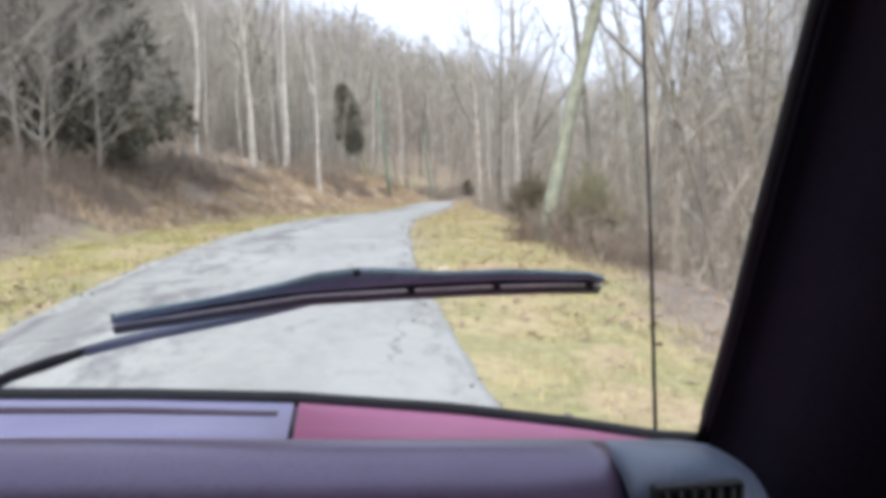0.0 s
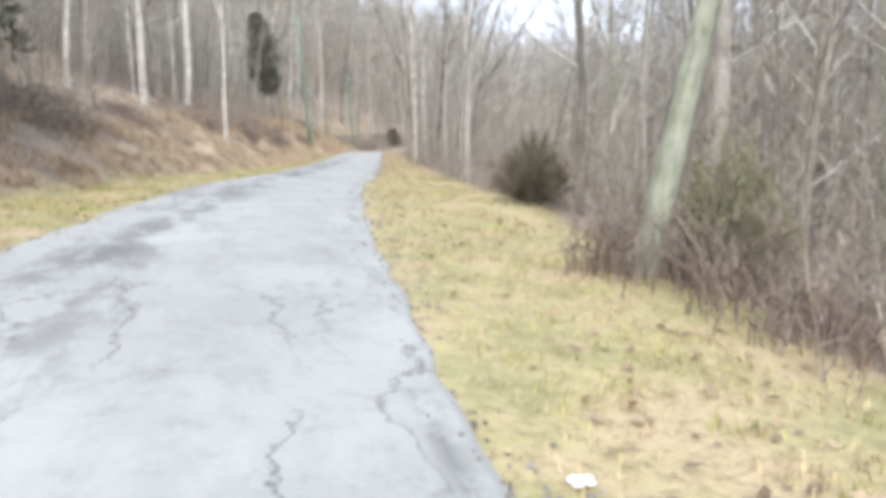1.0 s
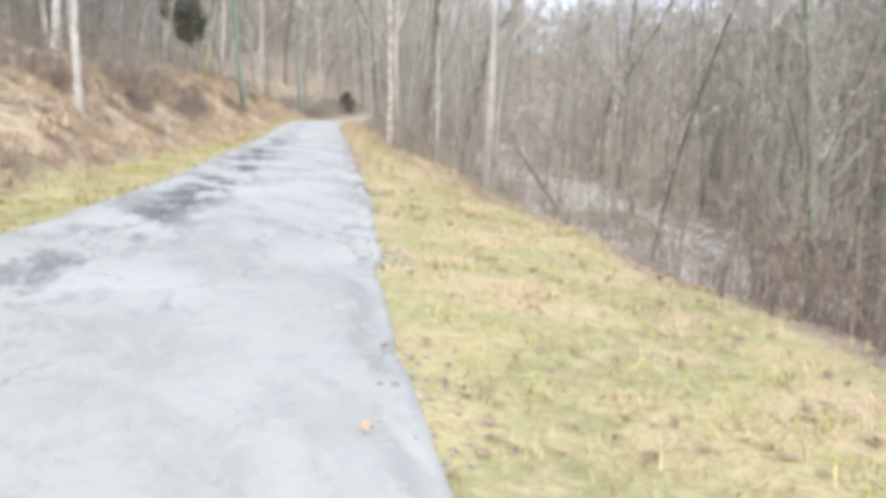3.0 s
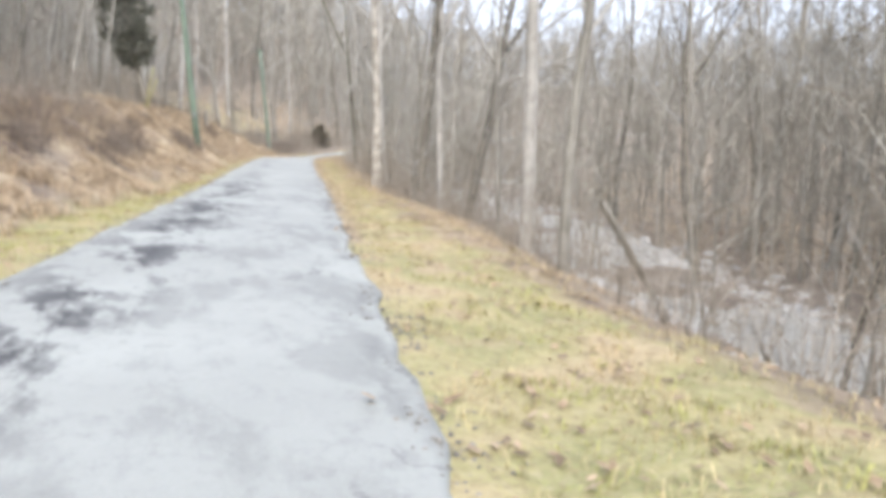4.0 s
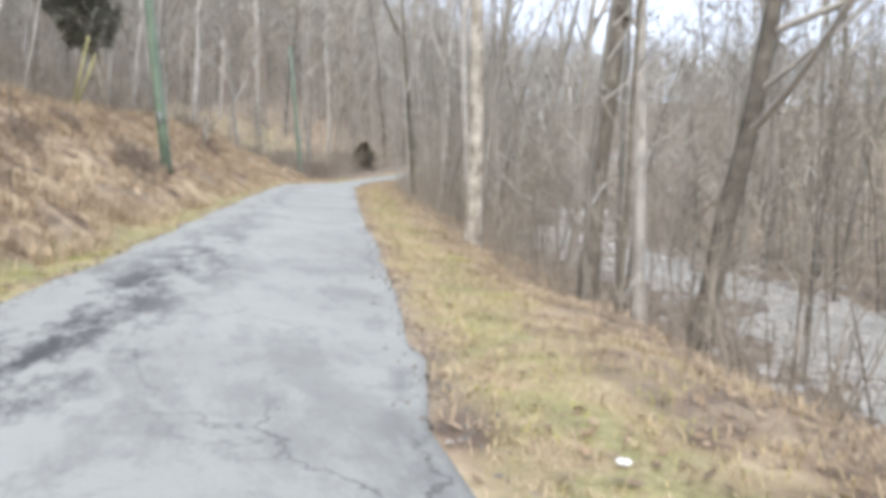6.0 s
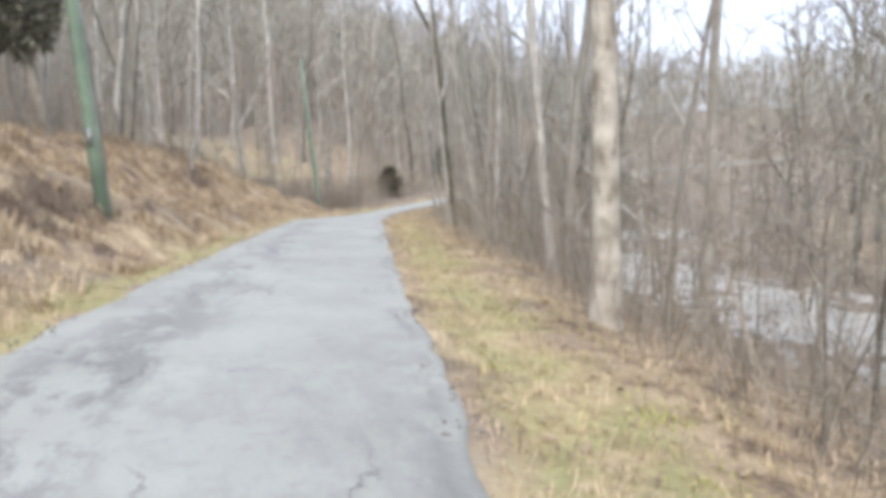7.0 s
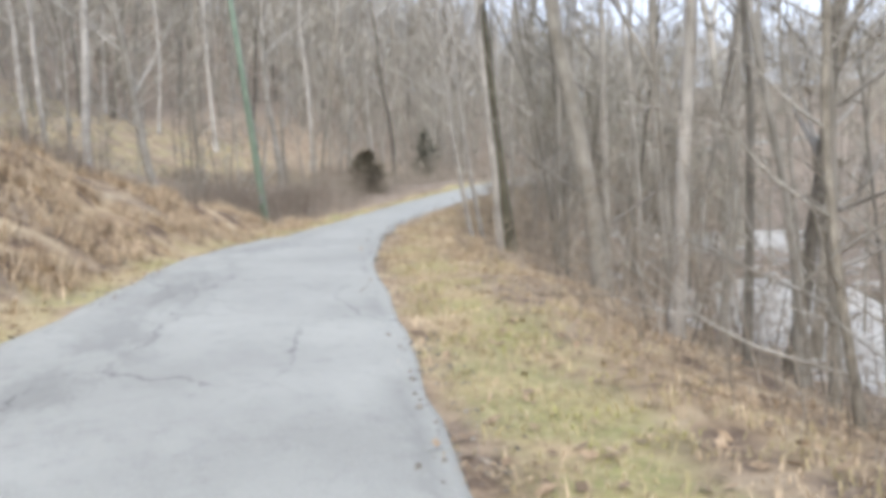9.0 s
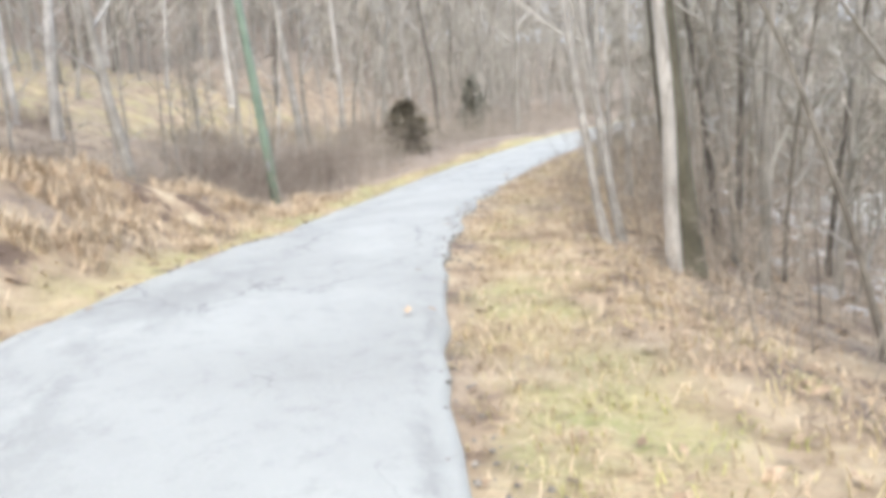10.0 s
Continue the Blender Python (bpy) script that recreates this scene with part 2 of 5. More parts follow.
def tube(verts, faces, pts, radii, sides, cap=False):
    """Adds a tapered tube along pts."""
    base = len(verts)
    k = len(pts)
    for i, (p, r) in enumerate(zip(pts, radii)):
        d = (pts[min(i + 1, k - 1)] - pts[max(i - 1, 0)]).normalized()
        a = d.orthogonal().normalized() if abs(d.z) < 0.9 else Vector((1, 0, 0)).cross(d).normalized()
        b = d.cross(a)
        for s in range(sides):
            w = 2 * math.pi * s / sides
            verts.append(p + (a * math.cos(w) + b * math.sin(w)) * r)
    for i in range(k - 1):
        for s in range(sides):
            t = (s + 1) % sides
            faces.append((base + i * sides + s, base + i * sides + t, base + (i + 1) * sides + t, base + (i + 1) * sides + s))
    if cap:
        faces.append(tuple(base + (k - 1) * sides + s for s in range(sides)))
        faces.append(tuple(base + s for s in reversed(range(sides))))


# ---- the road's line: x, y, z, half width ----
ROAD = [(-1.0, -60, -2.6, 2.0), (-0.95, -30, -1.5, 2.0), (-0.95, 0, 0, 1.97), (-0.55, 11.74, 0.72, 2.03), (1.25, 25.9, 1.14, 2.04),
        (3.9, 37.4, 1.27, 1.9), (5.45, 45.3, 1.33, 1.95), (8.3, 59.4, 1.5, 2.0), (9.85, 67.5, 1.7, 1.95), (12.4, 79.7, 2.02, 1.85),
        (13.75, 85.5, 2.17, 1.75), (16.2, 92.3, 2.36, 1.75), (19.7, 98.9, 2.58, 1.8), (24.6, 106.2, 2.95, 1.85), (31.5, 114.5, 3.5, 1.9), (40.0, 122.5, 4.2, 1.9),
        (60.0, 137.0, 6.0, 1.9), (95.0, 152.0, 8.5, 1.9)]


def spline(rows, step):
    rows = [np.array(r, float) for r in rows]
    out = []
    for i in range(len(rows) - 1):
        a, b, c, d = rows[max(i - 1, 0)], rows[i], rows[i + 1], rows[min(i + 2, len(rows) - 1)]
        ta = (c - a) / max(np.hypot(*(c - a)[:2]), 1e-6)
        tb = (d - b) / max(np.hypot(*(d - b)[:2]), 1e-6)
        L = np.hypot(*(c - b)[:2])
        for k in range(max(1, int(L / step))):
            u = k / max(1, int(L / step))
            out.append((2 * u**3 - 3 * u**2 + 1) * b + (u**3 - 2 * u**2 + u) * L * ta + (3 * u**2 - 2 * u**3) * c + (u**3 - u**2) * L * tb)
    out.append(rows[-1])
    return np.array(out)


LINE = spline(ROAD, 0.5)
TAN = np.gradient(LINE[:, :2], axis=0)
TAN /= np.hypot(TAN[:, 0], TAN[:, 1])[:, None]
RIGHT = np.stack([TAN[:, 1], -TAN[:, 0]], -1)


def beside(x, y):
    """How far right of the road's edge (left: negative, 0 on the road), the road's height there, and its station's y."""
    d2 = (LINE[:, 0] - x) ** 2 + (LINE[:, 1] - y) ** 2
    i = int(np.argmin(d2))
    off = (x - LINE[i, 0]) * RIGHT[i, 0] + (y - LINE[i, 1]) * RIGHT[i, 1]
    far = math.copysign(math.sqrt(d2[i]), off)
    half = LINE[i, 3]
    e = 0.0 if abs(far) < half else far - math.copysign(half, far)
    return e, far, LINE[i, 2], LINE[i, 1], half


def lerp(v, *pts):
    return float(np.interp(v, [p[0] for p in pts], [p[1] for p in pts]))


def sag(sy):
    """How far the outer edge lies below the inner one in the bend."""
    return lerp(sy, (86, 0), (89, 0.11), (91, 0.18), (93, 0.31), (97, 0.32), (102, 0.24), (109, 0.13), (116, 0))


def height(x, y):
    e, far, z, sy, half = beside(x, y)
    z -= sag(sy) * min(1, max(0, (1 - far / half) / 2))
    n1 = noise.noise(Vector((x * 0.09, y * 0.09, 3.1)))
    n2 = noise.noise(Vector((x * 0.45, y * 0.45, 7.7)))
    n3 = noise.noise(Vector((x * 1.9, y * 1.9, 1.3)))
    if abs(far) < half - 0.35:
        return z - 0.12
    if abs(far) < half:
        return z - 0.03
    if e > 0:
        flat = lerp(sy, (5, 3.2), (25, 3.6), (45, 2.6), (60, 1.9), (85, 1.8), (100, 2.4))
        h = -0.05 - 0.05 * min(e, flat)
        if e > flat:
            h -= lerp(e - flat, (0, 0), (1.2, 0.35), (4.5, 1.9), (7, 2.6), (16, 2.8), (24, 2.0), (40, 1.2), (70, -1.5), (110, -7.5), (150, -15), (185, -16), (260, -8), (420, 2))
        soft = min(1, e / 3)
        return z + h + soft * (0.22 * n2 + 0.07 * n3) + min(1, e / 12) * 0.8 * n1
    e = -e
    flat = lerp(sy, (0, 2.6), (25, 2.6), (42, 1.6), (52, 0.8), (82, 0.7), (89, 0.4), (95, 0.9), (99, 6), (115, 9))
    steep = lerp(sy, (0, 0.38), (27, 0.48), (38, 0.48), (50, 0.5), (85, 0.56), (94, 0.56), (99, 0.3), (110, 0.2))
    crest = lerp(sy, (84, 9), (87, 2.0), (90, 1.7), (93, 1.0), (96, 0.35), (100, 0.3), (106, 9))
    h = -0.03 + lerp(sy, (85, 0.03), (96, -0.02)) * min(e, flat)
    if e > flat:
        f = e - flat
        h += min(crest, steep * min(f, 4.2)) + (lerp(sy, (15, 0.16), (30, 0.27), (58, 0.27), (72, 0.16), (90, 0.1), (110, 0.12)) * min(max(f - 4.2, 0), 9)) + lerp(sy, (85, 0.55), (110, 0.43), (137, 0.43), (145, 0.3), (152, 0.2)) * min(max(f - 13.2, 0), 90)
    # a shallow hollow past the end of the bank
    h -= 0.75 * lerp(sy, (94, 0), (98, 1), (102, 1), (108, 0)) * lerp(e, (1.2, 0), (4.5, 1), (9, 1), (14, 0))
    # slumps and hummocks on the cut bank
    h += 0.24 * noise.noise(Vector((x * 1.05, y * 1.05, 5.5))) * lerp(e, (0.8, 0), (1.8, 1), (6, 1), (9, 0)) * lerp(sy, (36, 0), (48, 1))
    soft = min(1, e / 2.5)
    return z + h + soft * (0.3 * n2 + 0.1 * n3) + min(1, e / 10) * 1.2 * n1


def in_field(x, y):
    """The open tan slope behind the bend."""
    e, far, z, sy, half = beside(x, y)
    return -31 < e < -12 and 99 < sy < 125


def build_ground():
    def axis(a, b, step, reach):
        inner = list(np.arange(a, b + step / 2, step))
        low, high, w = [], [], step
        lo, hi = a, b
        while hi < b + reach:
            w *= 1.22
            lo -= w
            hi += w
            low.append(lo)
            high.append(hi)
        return low[::-1] + inner + high

    xs = axis(-14, 40, 0.5, 2500)
    ys = axis(-8, 128, 0.5, 2500)
    verts, mask, tan = [], [], []
    for y in ys:
        for x in xs:
            verts.append((x, y, height(x, y)))
            e, far, z, sy, half = beside(x, y)
            if e >= 0:
                w = lerp(sy, (3, 1.5), (8, 2.0), (12, 3.4), (25, 4.0), (40, 2.6), (55, 1.4), (100, 1.2))
            else:
                w = lerp(sy, (0, 2.8), (25, 2.6), (40, 1.7), (52, 0.9), (90, 0.5), (100, 1.2))
            lie = lerp(-e, (0, 1), (5, 1), (8, lerp(sy, (25, 0.25), (35, 0.75), (62, 0.75), (75, 0.25), (95, 0.7), (110, 0.3))), (15, lerp(sy, (25, 0), (35, 0.6), (62, 0.6), (75, 0), (95, 0.7), (110, 0.1))), (26, 0)) * lerp(sy, (15, 0.05), (28, 0.25), (36, 0.8), (55, 1), (106, 1), (114, 0.3)) if e < 0 else lerp(e, (0.8, 0.95), (2.5, 0.9), (5, 0.6), (9, 0.2), (12, 0)) * lerp(sy, (28, 0.1), (48, 1), (98, 1), (106, 0.15))
            if e < 0:
                lie = max(lie, 0.6 * lerp(-e, (9, 0), (14, 1), (29, 1), (34, 0)) * lerp(sy, (97, 0), (102, 1), (122, 1), (128, 0)))
            if e > 0:
                lie = max(lie, 0.65 * lerp(e, (14, 0), (22, 1)) * lerp(sy, (20, 0), (40, 1)))
            if e < 0 and sy > 96:
                lie *= lerp(sy, (96, 1), (101, lerp(-e, (1, 0.9), (2.4, 0.2), (9, 0.2), (13, 1))))
            tan.append(lie * lerp(noise.noise(Vector((x * 0.6, y * 0.6, 2))), (-0.4, 0.35), (0.1, 1)))
            lush = lerp(e, (0, 0.2), (0.6, 0.8), (1.3, 0.8), (2.2, 0.35)) * lerp(sy, (55, 1.1), (82, 1.1), (92, 0.7)) if e >= 0 and sy > 44 else 1.0
            shelf = 0.44 * lerp(y, (114, 0), (120, 1), (140, 1), (148, 0)) * lerp(x, (-6, 0), (1, 1), (20, 1), (28, 0)) if e < -6 else 0.0
            mask.append(shelf + lush * lerp(abs(e) - w, (-0.8, 1.0), (1.0, 0.0)))
    k = len(xs)
    faces = [(j * k + i, j * k + i + 1, (j + 1) * k + i + 1, (j + 1) * k + i) for j in range(len(ys) - 1) for i in range(k - 1)]
    me = mesh_of("ground", verts, faces, GROUND)
    at = me.attributes.new("grass", "FLOAT", "POINT")
    at.data.foreach_set("value", mask)
    st = me.attributes.new("straw", "FLOAT", "POINT")
    st.data.foreach_set("value", tan)
    return tagged(new("ground", me), "wooded hillside ground with dry grass verges and brown leaf litter", "ground", kind="structure")


def build_road():
    cols = [-1.0, -0.985, -0.95, -0.9, -0.85, -0.8, -0.6, -0.4, -0.2, 0, 0.2, 0.4, 0.6, 0.8, 0.85, 0.9, 0.95, 0.985, 1.0]
    verts, worn = [], []
    for i in range(len(LINE)):
        x, y, z, half = LINE[i]
        rag = [0.12 * noise.noise(Vector((y * 0.8, s * 9, 2.0))) + 0.09 * noise.noise(Vector((y * 2.9, s * 9, 5.0))) for s in (-1, 1)]
        for c in cols:
            w = c * half + (rag[0] * min(1, max(0, -c)) + rag[1] * min(1, max(0, c)))
            lift = 0.035 * (1 - c * c) + 0.012 * noise.noise(Vector((x + w, y * 0.6, 9)))
            verts.append((x + RIGHT[i, 0] * w, y + RIGHT[i, 1] * w, z + lift - sag(y) * (1 - c) / 2 - (0.1 if abs(c) == 1 else 0.0)))
            track = max(0, 1 - abs(c + 0.45) / 0.45)
            edge = max(0, 1 - abs(abs(c) - 0.89 - 0.04 * noise.noise(Vector((y * 0.5, c, 31)))) / 0.06)
            worn.append(min(1, lerp(y, (5, 0.6), (22, 0.25)) * edge + lerp(y, (0, 0.5), (30, 0.6), (38, 1.0), (56, 1.0), (64, 0.35), (90, 0.2)) * (0.25 + track)))
    k = len(cols)
    faces = [(j * k + i, j * k + i + 1, (j + 1) * k + i + 1, (j + 1) * k + i) for j in range(len(LINE) - 1) for i in range(k - 1)]
    me = mesh_of("road", verts, faces, ASPHALT)
    at = me.attributes.new("worn", "FLOAT", "POINT")
    at.data.foreach_set("value", worn)
    return tagged(new("road", me), "narrow cracked grey asphalt lane with crumbling edges", "road", kind="structure")


build_ground()
build_road()


# ---- bare winter trees ----
def wander(rng, start, direction, length, steps, bend, lift=0.0):
    pts, p, d = [start.copy()], start.copy(), direction.normalized()
    for _ in range(steps):
        d = (d + Vector((rng.uniform(-1, 1), rng.uniform(-1, 1), rng.uniform(-1, 1))) * bend + Vector((0, 0, lift))).normalized()
        p = p + d * (length / steps)
        pts.append(p.copy())
    return pts


def tree_meshes(seed, tall, girth, first, limbs, reach, fork=False, twigs=4, bark=None, lean=0.02, bend=0.06):
    """Meshes of a leafless tree's trunk and of its crown of limbs, branches and twigs."""
    rng = random.Random(seed)
    tv, tf, cv, cf = [], [], [], []
    stem = wander(rng, Vector((0, 0, -0.3)), Vector((rng.uniform(-lean, lean), rng.uniform(-lean, lean), 1)), tall, 12, bend, 0.03)
    rad = [girth * (1.35 if i == 0 else 1.0) * (1 - 0.9 * (i / 12) ** 1.1) + 0.012 for i in range(13)]
    tube(tv, tf, stem, rad, 9)
    stems = [(stem, rad)]
    if fork:
        j = 5
        side = wander(rng, stem[j], Vector((rng.choice((-0.45, 0.45)), rng.uniform(-0.3, 0.3), 1)), tall * 0.55, 8, 0.06, 0.03)
        r2 = [rad[j] * 0.75 * (1 - 0.9 * i / 8) + 0.01 for i in range(9)]
        tube(tv, tf, side, r2, 7)
        stems.append((side, r2))
    for stem, rad in stems:
        k = len(stem) - 1
        for i in range(limbs if stem is stems[0][0] else limbs // 2):
            u = first + (1 - first) * (i + rng.random()) / limbs if stem is stems[0][0] else 0.25 + 0.75 * rng.random()
            u = min(u, 0.97)
            j = int(u * k)
            f = u * k - j
            p = stem[j].lerp(stem[min(j + 1, k)], f)
            r = rad[j] * (1 - f) + rad[min(j + 1, k)] * f
            w = rng.uniform(0, 2 * math.pi)
            L = reach * (1.15 - 0.75 * u) * rng.uniform(0.6, 1.25)
            limb = wander(rng, p, Vector((math.cos(w), math.sin(w), rng.uniform(0.35, 1.1))), L, 5, 0.13, 0.07)
            lr = max(0.014, min(r * 0.5, 0.02 + L * 0.012))
            tube(cv, cf, limb, [lr * (1 - 0.8 * q / 5) for q in range(6)], 5)
            for b in range(int(2 + L * 0.9)):
                v = rng.uniform(0.25, 1.0)
                q = v * 5
                a = limb[int(min(q, 4))].lerp(limb[int(min(q, 4)) + 1], q - int(min(q, 4)))
                d = (limb[-1] - limb[0]).normalized() + Vector((rng.uniform(-1, 1), rng.uniform(-1, 1), rng.uniform(-0.3, 0.9))) * 0.85
                bl = L * rng.uniform(0.22, 0.5)
                br = wander(rng, a, d, bl, 3, 0.18, 0.08)
                tube(cv, cf, br, [max(0.006, lr * 0.42) * (1 - 0.75 * s / 3) for s in range(4)], 3)
                for _ in range(twigs):
                    s = rng.randint(1, 3)
                    d2 = (br[-1] - br[0]).normalized() + Vector((rng.uniform(-1, 1), rng.uniform(-1, 1), rng.uniform(-0.4, 0.9)))
                    tw = wander(rng, br[s], d2, bl * rng.uniform(0.35, 0.8), 1, 0.2, 0.06)
                    tube(cv, cf, tw, [0.0065, 0.002], 3)
    return mesh_of("trunk", tv, tf, bark or BARK_PALE), mesh_of("crown", cv, cf, TWIG)


def tree(meshes, label, x, y, turn=0.0, size=1.0, name="bare_tree", group="roadside wood", lean=(0, 0), sink=0.0):
    root = new(name)
    part("trunk", meshes[0], root)
    part("crown", meshes[1], root)
    root.matrix_basis = pose(x, y, height(x, y) - sink, lean[0], lean[1], turn) @ Matrix.Scale(size, 4)
    return tagged(root, label, "tree", group)


TALL = [tree_meshes(11 + k, t, g, f, n, r, fk, tw - 1, bk, 0.05, 0.1) for k, (t, g, f, n, r, fk, tw, bk) in enumerate([
    (22, 0.18, 0.25, 18, 4.8, False, 4, BARK_PALE), (24, 0.2, 0.2, 16, 5.2, True, 4, BARK_PALE), (19, 0.15, 0.2, 17, 4.2, False, 4, BARK_BROWN),
    (21, 0.16, 0.35, 15, 4.2, False, 4, BARK_PALE), (17, 0.13, 0.15, 15, 4.2, True, 4, BARK_BROWN), (20, 0.14, 0.25, 15, 3.8, False, 4, BARK_BROWN)])]
SPARSE = [tree_meshes(11 + k, t, g, f, n, r, fk, 2, bk, 0.05, 0.11) for k, (t, g, f, n, r, fk, bk) in enumerate([
    (22, 0.18, 0.3, 12, 4.6, False, BARK_PALE), (24, 0.2, 0.25, 12, 5.0, True, BARK_BROWN), (19, 0.14, 0.25, 12, 3.8, False, BARK_BROWN),
    (21, 0.15, 0.3, 11, 4.0, False, BARK_PALE), (17, 0.12, 0.2, 12, 4.2, True, BARK_BROWN), (20, 0.13, 0.3, 11, 3.5, False, BARK_BROWN)])]
THIN = [tree_meshes(31 + k, t, g, f, n, r, False, 2, bk, 0.08) for k, (t, g, f, n, r, bk) in enumerate([
    (9, 0.045, 0.08, 15, 2.1, BARK_BROWN), (11, 0.055, 0.1, 15, 2.4, BARK_PALE), (7, 0.035, 0.06, 14, 1.8, BARK_BROWN), (12, 0.06, 0.12, 15, 2.3, BARK_PALE)])]
BIG = tree_meshes(50, 24, 0.19, 0.3, 17, 5.5, False, 5, BARK_WHITE, 0.005, 0.015)
PEELING = tree_meshes(51, 24, 0.19, 0.3, 17, 5.5, False, 5, BARK_CREAM, 0.01, 0.03)

MOSSY = tree_meshes(53, 19, 0.14, 0.45, 13, 4.5, True, 4, MOSS, 0.01, 0.025)
SLOPE_SLIM = [tree_meshes(57, 15, 0.075, 0.4, 11, 3.0, False, 3, BARK_PALE, 0.03, 0.06), tree_meshes(58, 13, 0.06, 0.35, 11, 2.8, True, 3, BARK_PALE, 0.03, 0.08)]
SLIM = tree_meshes(55, 15, 0.09, 0.3, 13, 3.5, True, 3, BARK_WHITE, 0.02, 0.07)
CREEK_FORK = tree_meshes(56, 17, 0.115, 0.3, 14, 5.5, True, 4, BARK_PALE, 0.02, 0.07)

# trees that stand out along the lane
tree(CREEK_FORK, "forked pale-barked bare tree beside the grass verge", 10.93, 43.2, 40, 0.85, lean=(0, -4), group="lane trees")
tree(BIG, "tall straight bare tree with smooth pale grey trunk", 12.87, 48.3, 160, 0.95, group="lane trees")
tree(PEELING, "large pale bare tree with peeling brown bark patches", 13.75, 64.2, 110, 0.92, group="lane trees")
tree(SLIM, "slim pale bare tree rising from the creek bank", 14.62, 58.4, 20, 1.15, group="lane trees")
BEND_TREE = tree_meshes(59, 19, 0.15, 0.45, 13, 4.5, True, 4, BARK_OLIVE, 0.01, 0.03)
tree(BEND_TREE, "twin-stemmed bare tree with dark trunk at the road bend", 19.1, 87.4, 0, 1.05, group="lane trees", lean=(0, -8))
tree(SLIM, "thin pale bare tree leaning at the road bend", 19.1, 88.9, 0, 0.6, group="lane trees", lean=(0, -7))
tree(SLIM, "pale bare stem against the dark trunk at the bend", 18.9, 87.35, 60, 0.85, group="lane trees", lean=(0, -7))
tree(SLIM, "pale slim bare tree with knotted trunk on the creek side", 18.09, 79.9, 200, 1.0, group="lane trees")

tree(TALL[3], "straight bare tree with broad pale tan trunk", 18.41, 82.1, 40, 0.85, group="lane trees")
tree(MOSSY, "leaning bare tree with green mossy trunk in brambles", 4.5, 15.0, 20, lean=(2, 15), group="lane trees")
tree(TALL[1], "bare tree with wide crooked limbs beside the brambles", 9.5, 21.0, 130, 0.95, group="lane trees")

CROOKED = [tree_meshes(61, 17, 0.12, 0.36, 15, 5.2, True, 4, MOSS, 0.06, 0.13), tree_meshes(62, 15, 0.12, 0.32, 15, 5.0, True, 4, BARK_BROWN, 0.1, 0.15),
           tree_meshes(63, 19, 0.13, 0.35, 14, 5.5, True, 4, BARK_PALE, 0.05, 0.1)]
HEAVY = [tree_meshes(65, 18, 0.16, 0.28, 15, 5.5, True, 5, BARK_BROWN, 0.02, 0.05), tree_meshes(66, 17, 0.18, 0.22, 17, 6.5, True, 5, BARK_BROWN, 0.02, 0.07)]
tree(HEAVY[0], "grey-brown bare tree with heavy crooked limbs", 13.95, 59.1, 0, group="lane trees")
tree(HEAVY[1], "dark leaning bare tree with wide-spreading limbs", 15.5, 58.0, 0, lean=(0, 10), group="lane trees")
tree(CREEK_FORK, "pale twin-stemmed bare tree above the creek", 17.1, 72.2, 0, 1.15, group="lane trees")
tree(SLIM, "pale slim bare tree leaning over the creek", 16.65, 71.9, 0, 1.2, lean=(0, -3), group="lane trees")
tree(SLIM, "thin pale bare tree at the road bend", 18.7, 88.6, 0, 0.6, group="lane trees", lean=(0, -7))
tree(CROOKED[1], "dark bare tree with wide-spreading crooked limbs", 21.5, 52.0, 120, 1.1, group="lane trees")
tree(CROOKED[2], "pale forked bare tree on the creek bank", 20.0, 71.0, 300, group="lane trees")
tree(CROOKED[1], "dark bare tree with wide-spreading crooked limbs", 13.5, 30.5, 20, 1.1, group="lane trees")
tree(CROOKED[0], "crooked bare tree with mossy trunk over the creek", 16.5, 37.0, 140, 1.1, group="lane trees")
tree(CROOKED[1], "dark bare tree with wide-spreading crooked limbs", 24.5, 84.0, 60, 1.0, group="lane trees")
# a close row of slim trunks along the creek-side slope before the bend
row = random.Random(19)
for k in range(15):
    j = int(np.argmin(abs(LINE[:, 1] - (77.5 + k * 1.6 + row.uniform(-0.4, 0.4)))))
    off = LINE[j, 3] + (row.uniform(3.8, 6.5) if k < 12 else row.uniform(2.0, 4.0))
    tree(SLOPE_SLIM[k % 2], "slim bare tree in a row along the slope", LINE[j, 0] + RIGHT[j, 0] * off, LINE[j, 1] + RIGHT[j, 1] * off, k * 53, row.uniform(0.7, 0.95), group="slope trees", lean=(row.gauss(0, 2), row.gauss(0, 2)))
# white-barked trees of the hillside behind the bank
WHITE_BARK = [tree_meshes(81 + k, t, g, 0.35, 11, 3.6, fk, 2, BARK_WHITE, 0.05, 0.07) for k, (t, g, fk) in enumerate([(21, 0.17, False), (19, 0.14, True), (23, 0.19, False)])]
for k, (x, y) in enumerate([(4.5, 119.0), (5.7, 118.0), (8.0, 113.5), (7.0, 142.0), (11.1, 138.0), (15.5, 138.5), (22.1, 130.5), (30.5, 145.0), (2.0, 109.0),
                            (-1.0, 96.0), (0.6, 100.5), (-4.5, 88.0), (-3.2, 77.0), (-6.5, 70.0), (-2.4, 63.0), (-8.0, 60.0), (-7.0, 48.0)]):
    tree(WHITE_BARK[k % 3], "tall bare tree with chalky white trunk on the hillside", x, y, k * 67, 0.95 + 0.05 * (k % 3), group="white-barked trees")

tree(WHITE_BARK[1], "slim bare tree with chalky white trunk on the bank", 0.2, 46.2, 30, 0.72, group="white-barked trees")

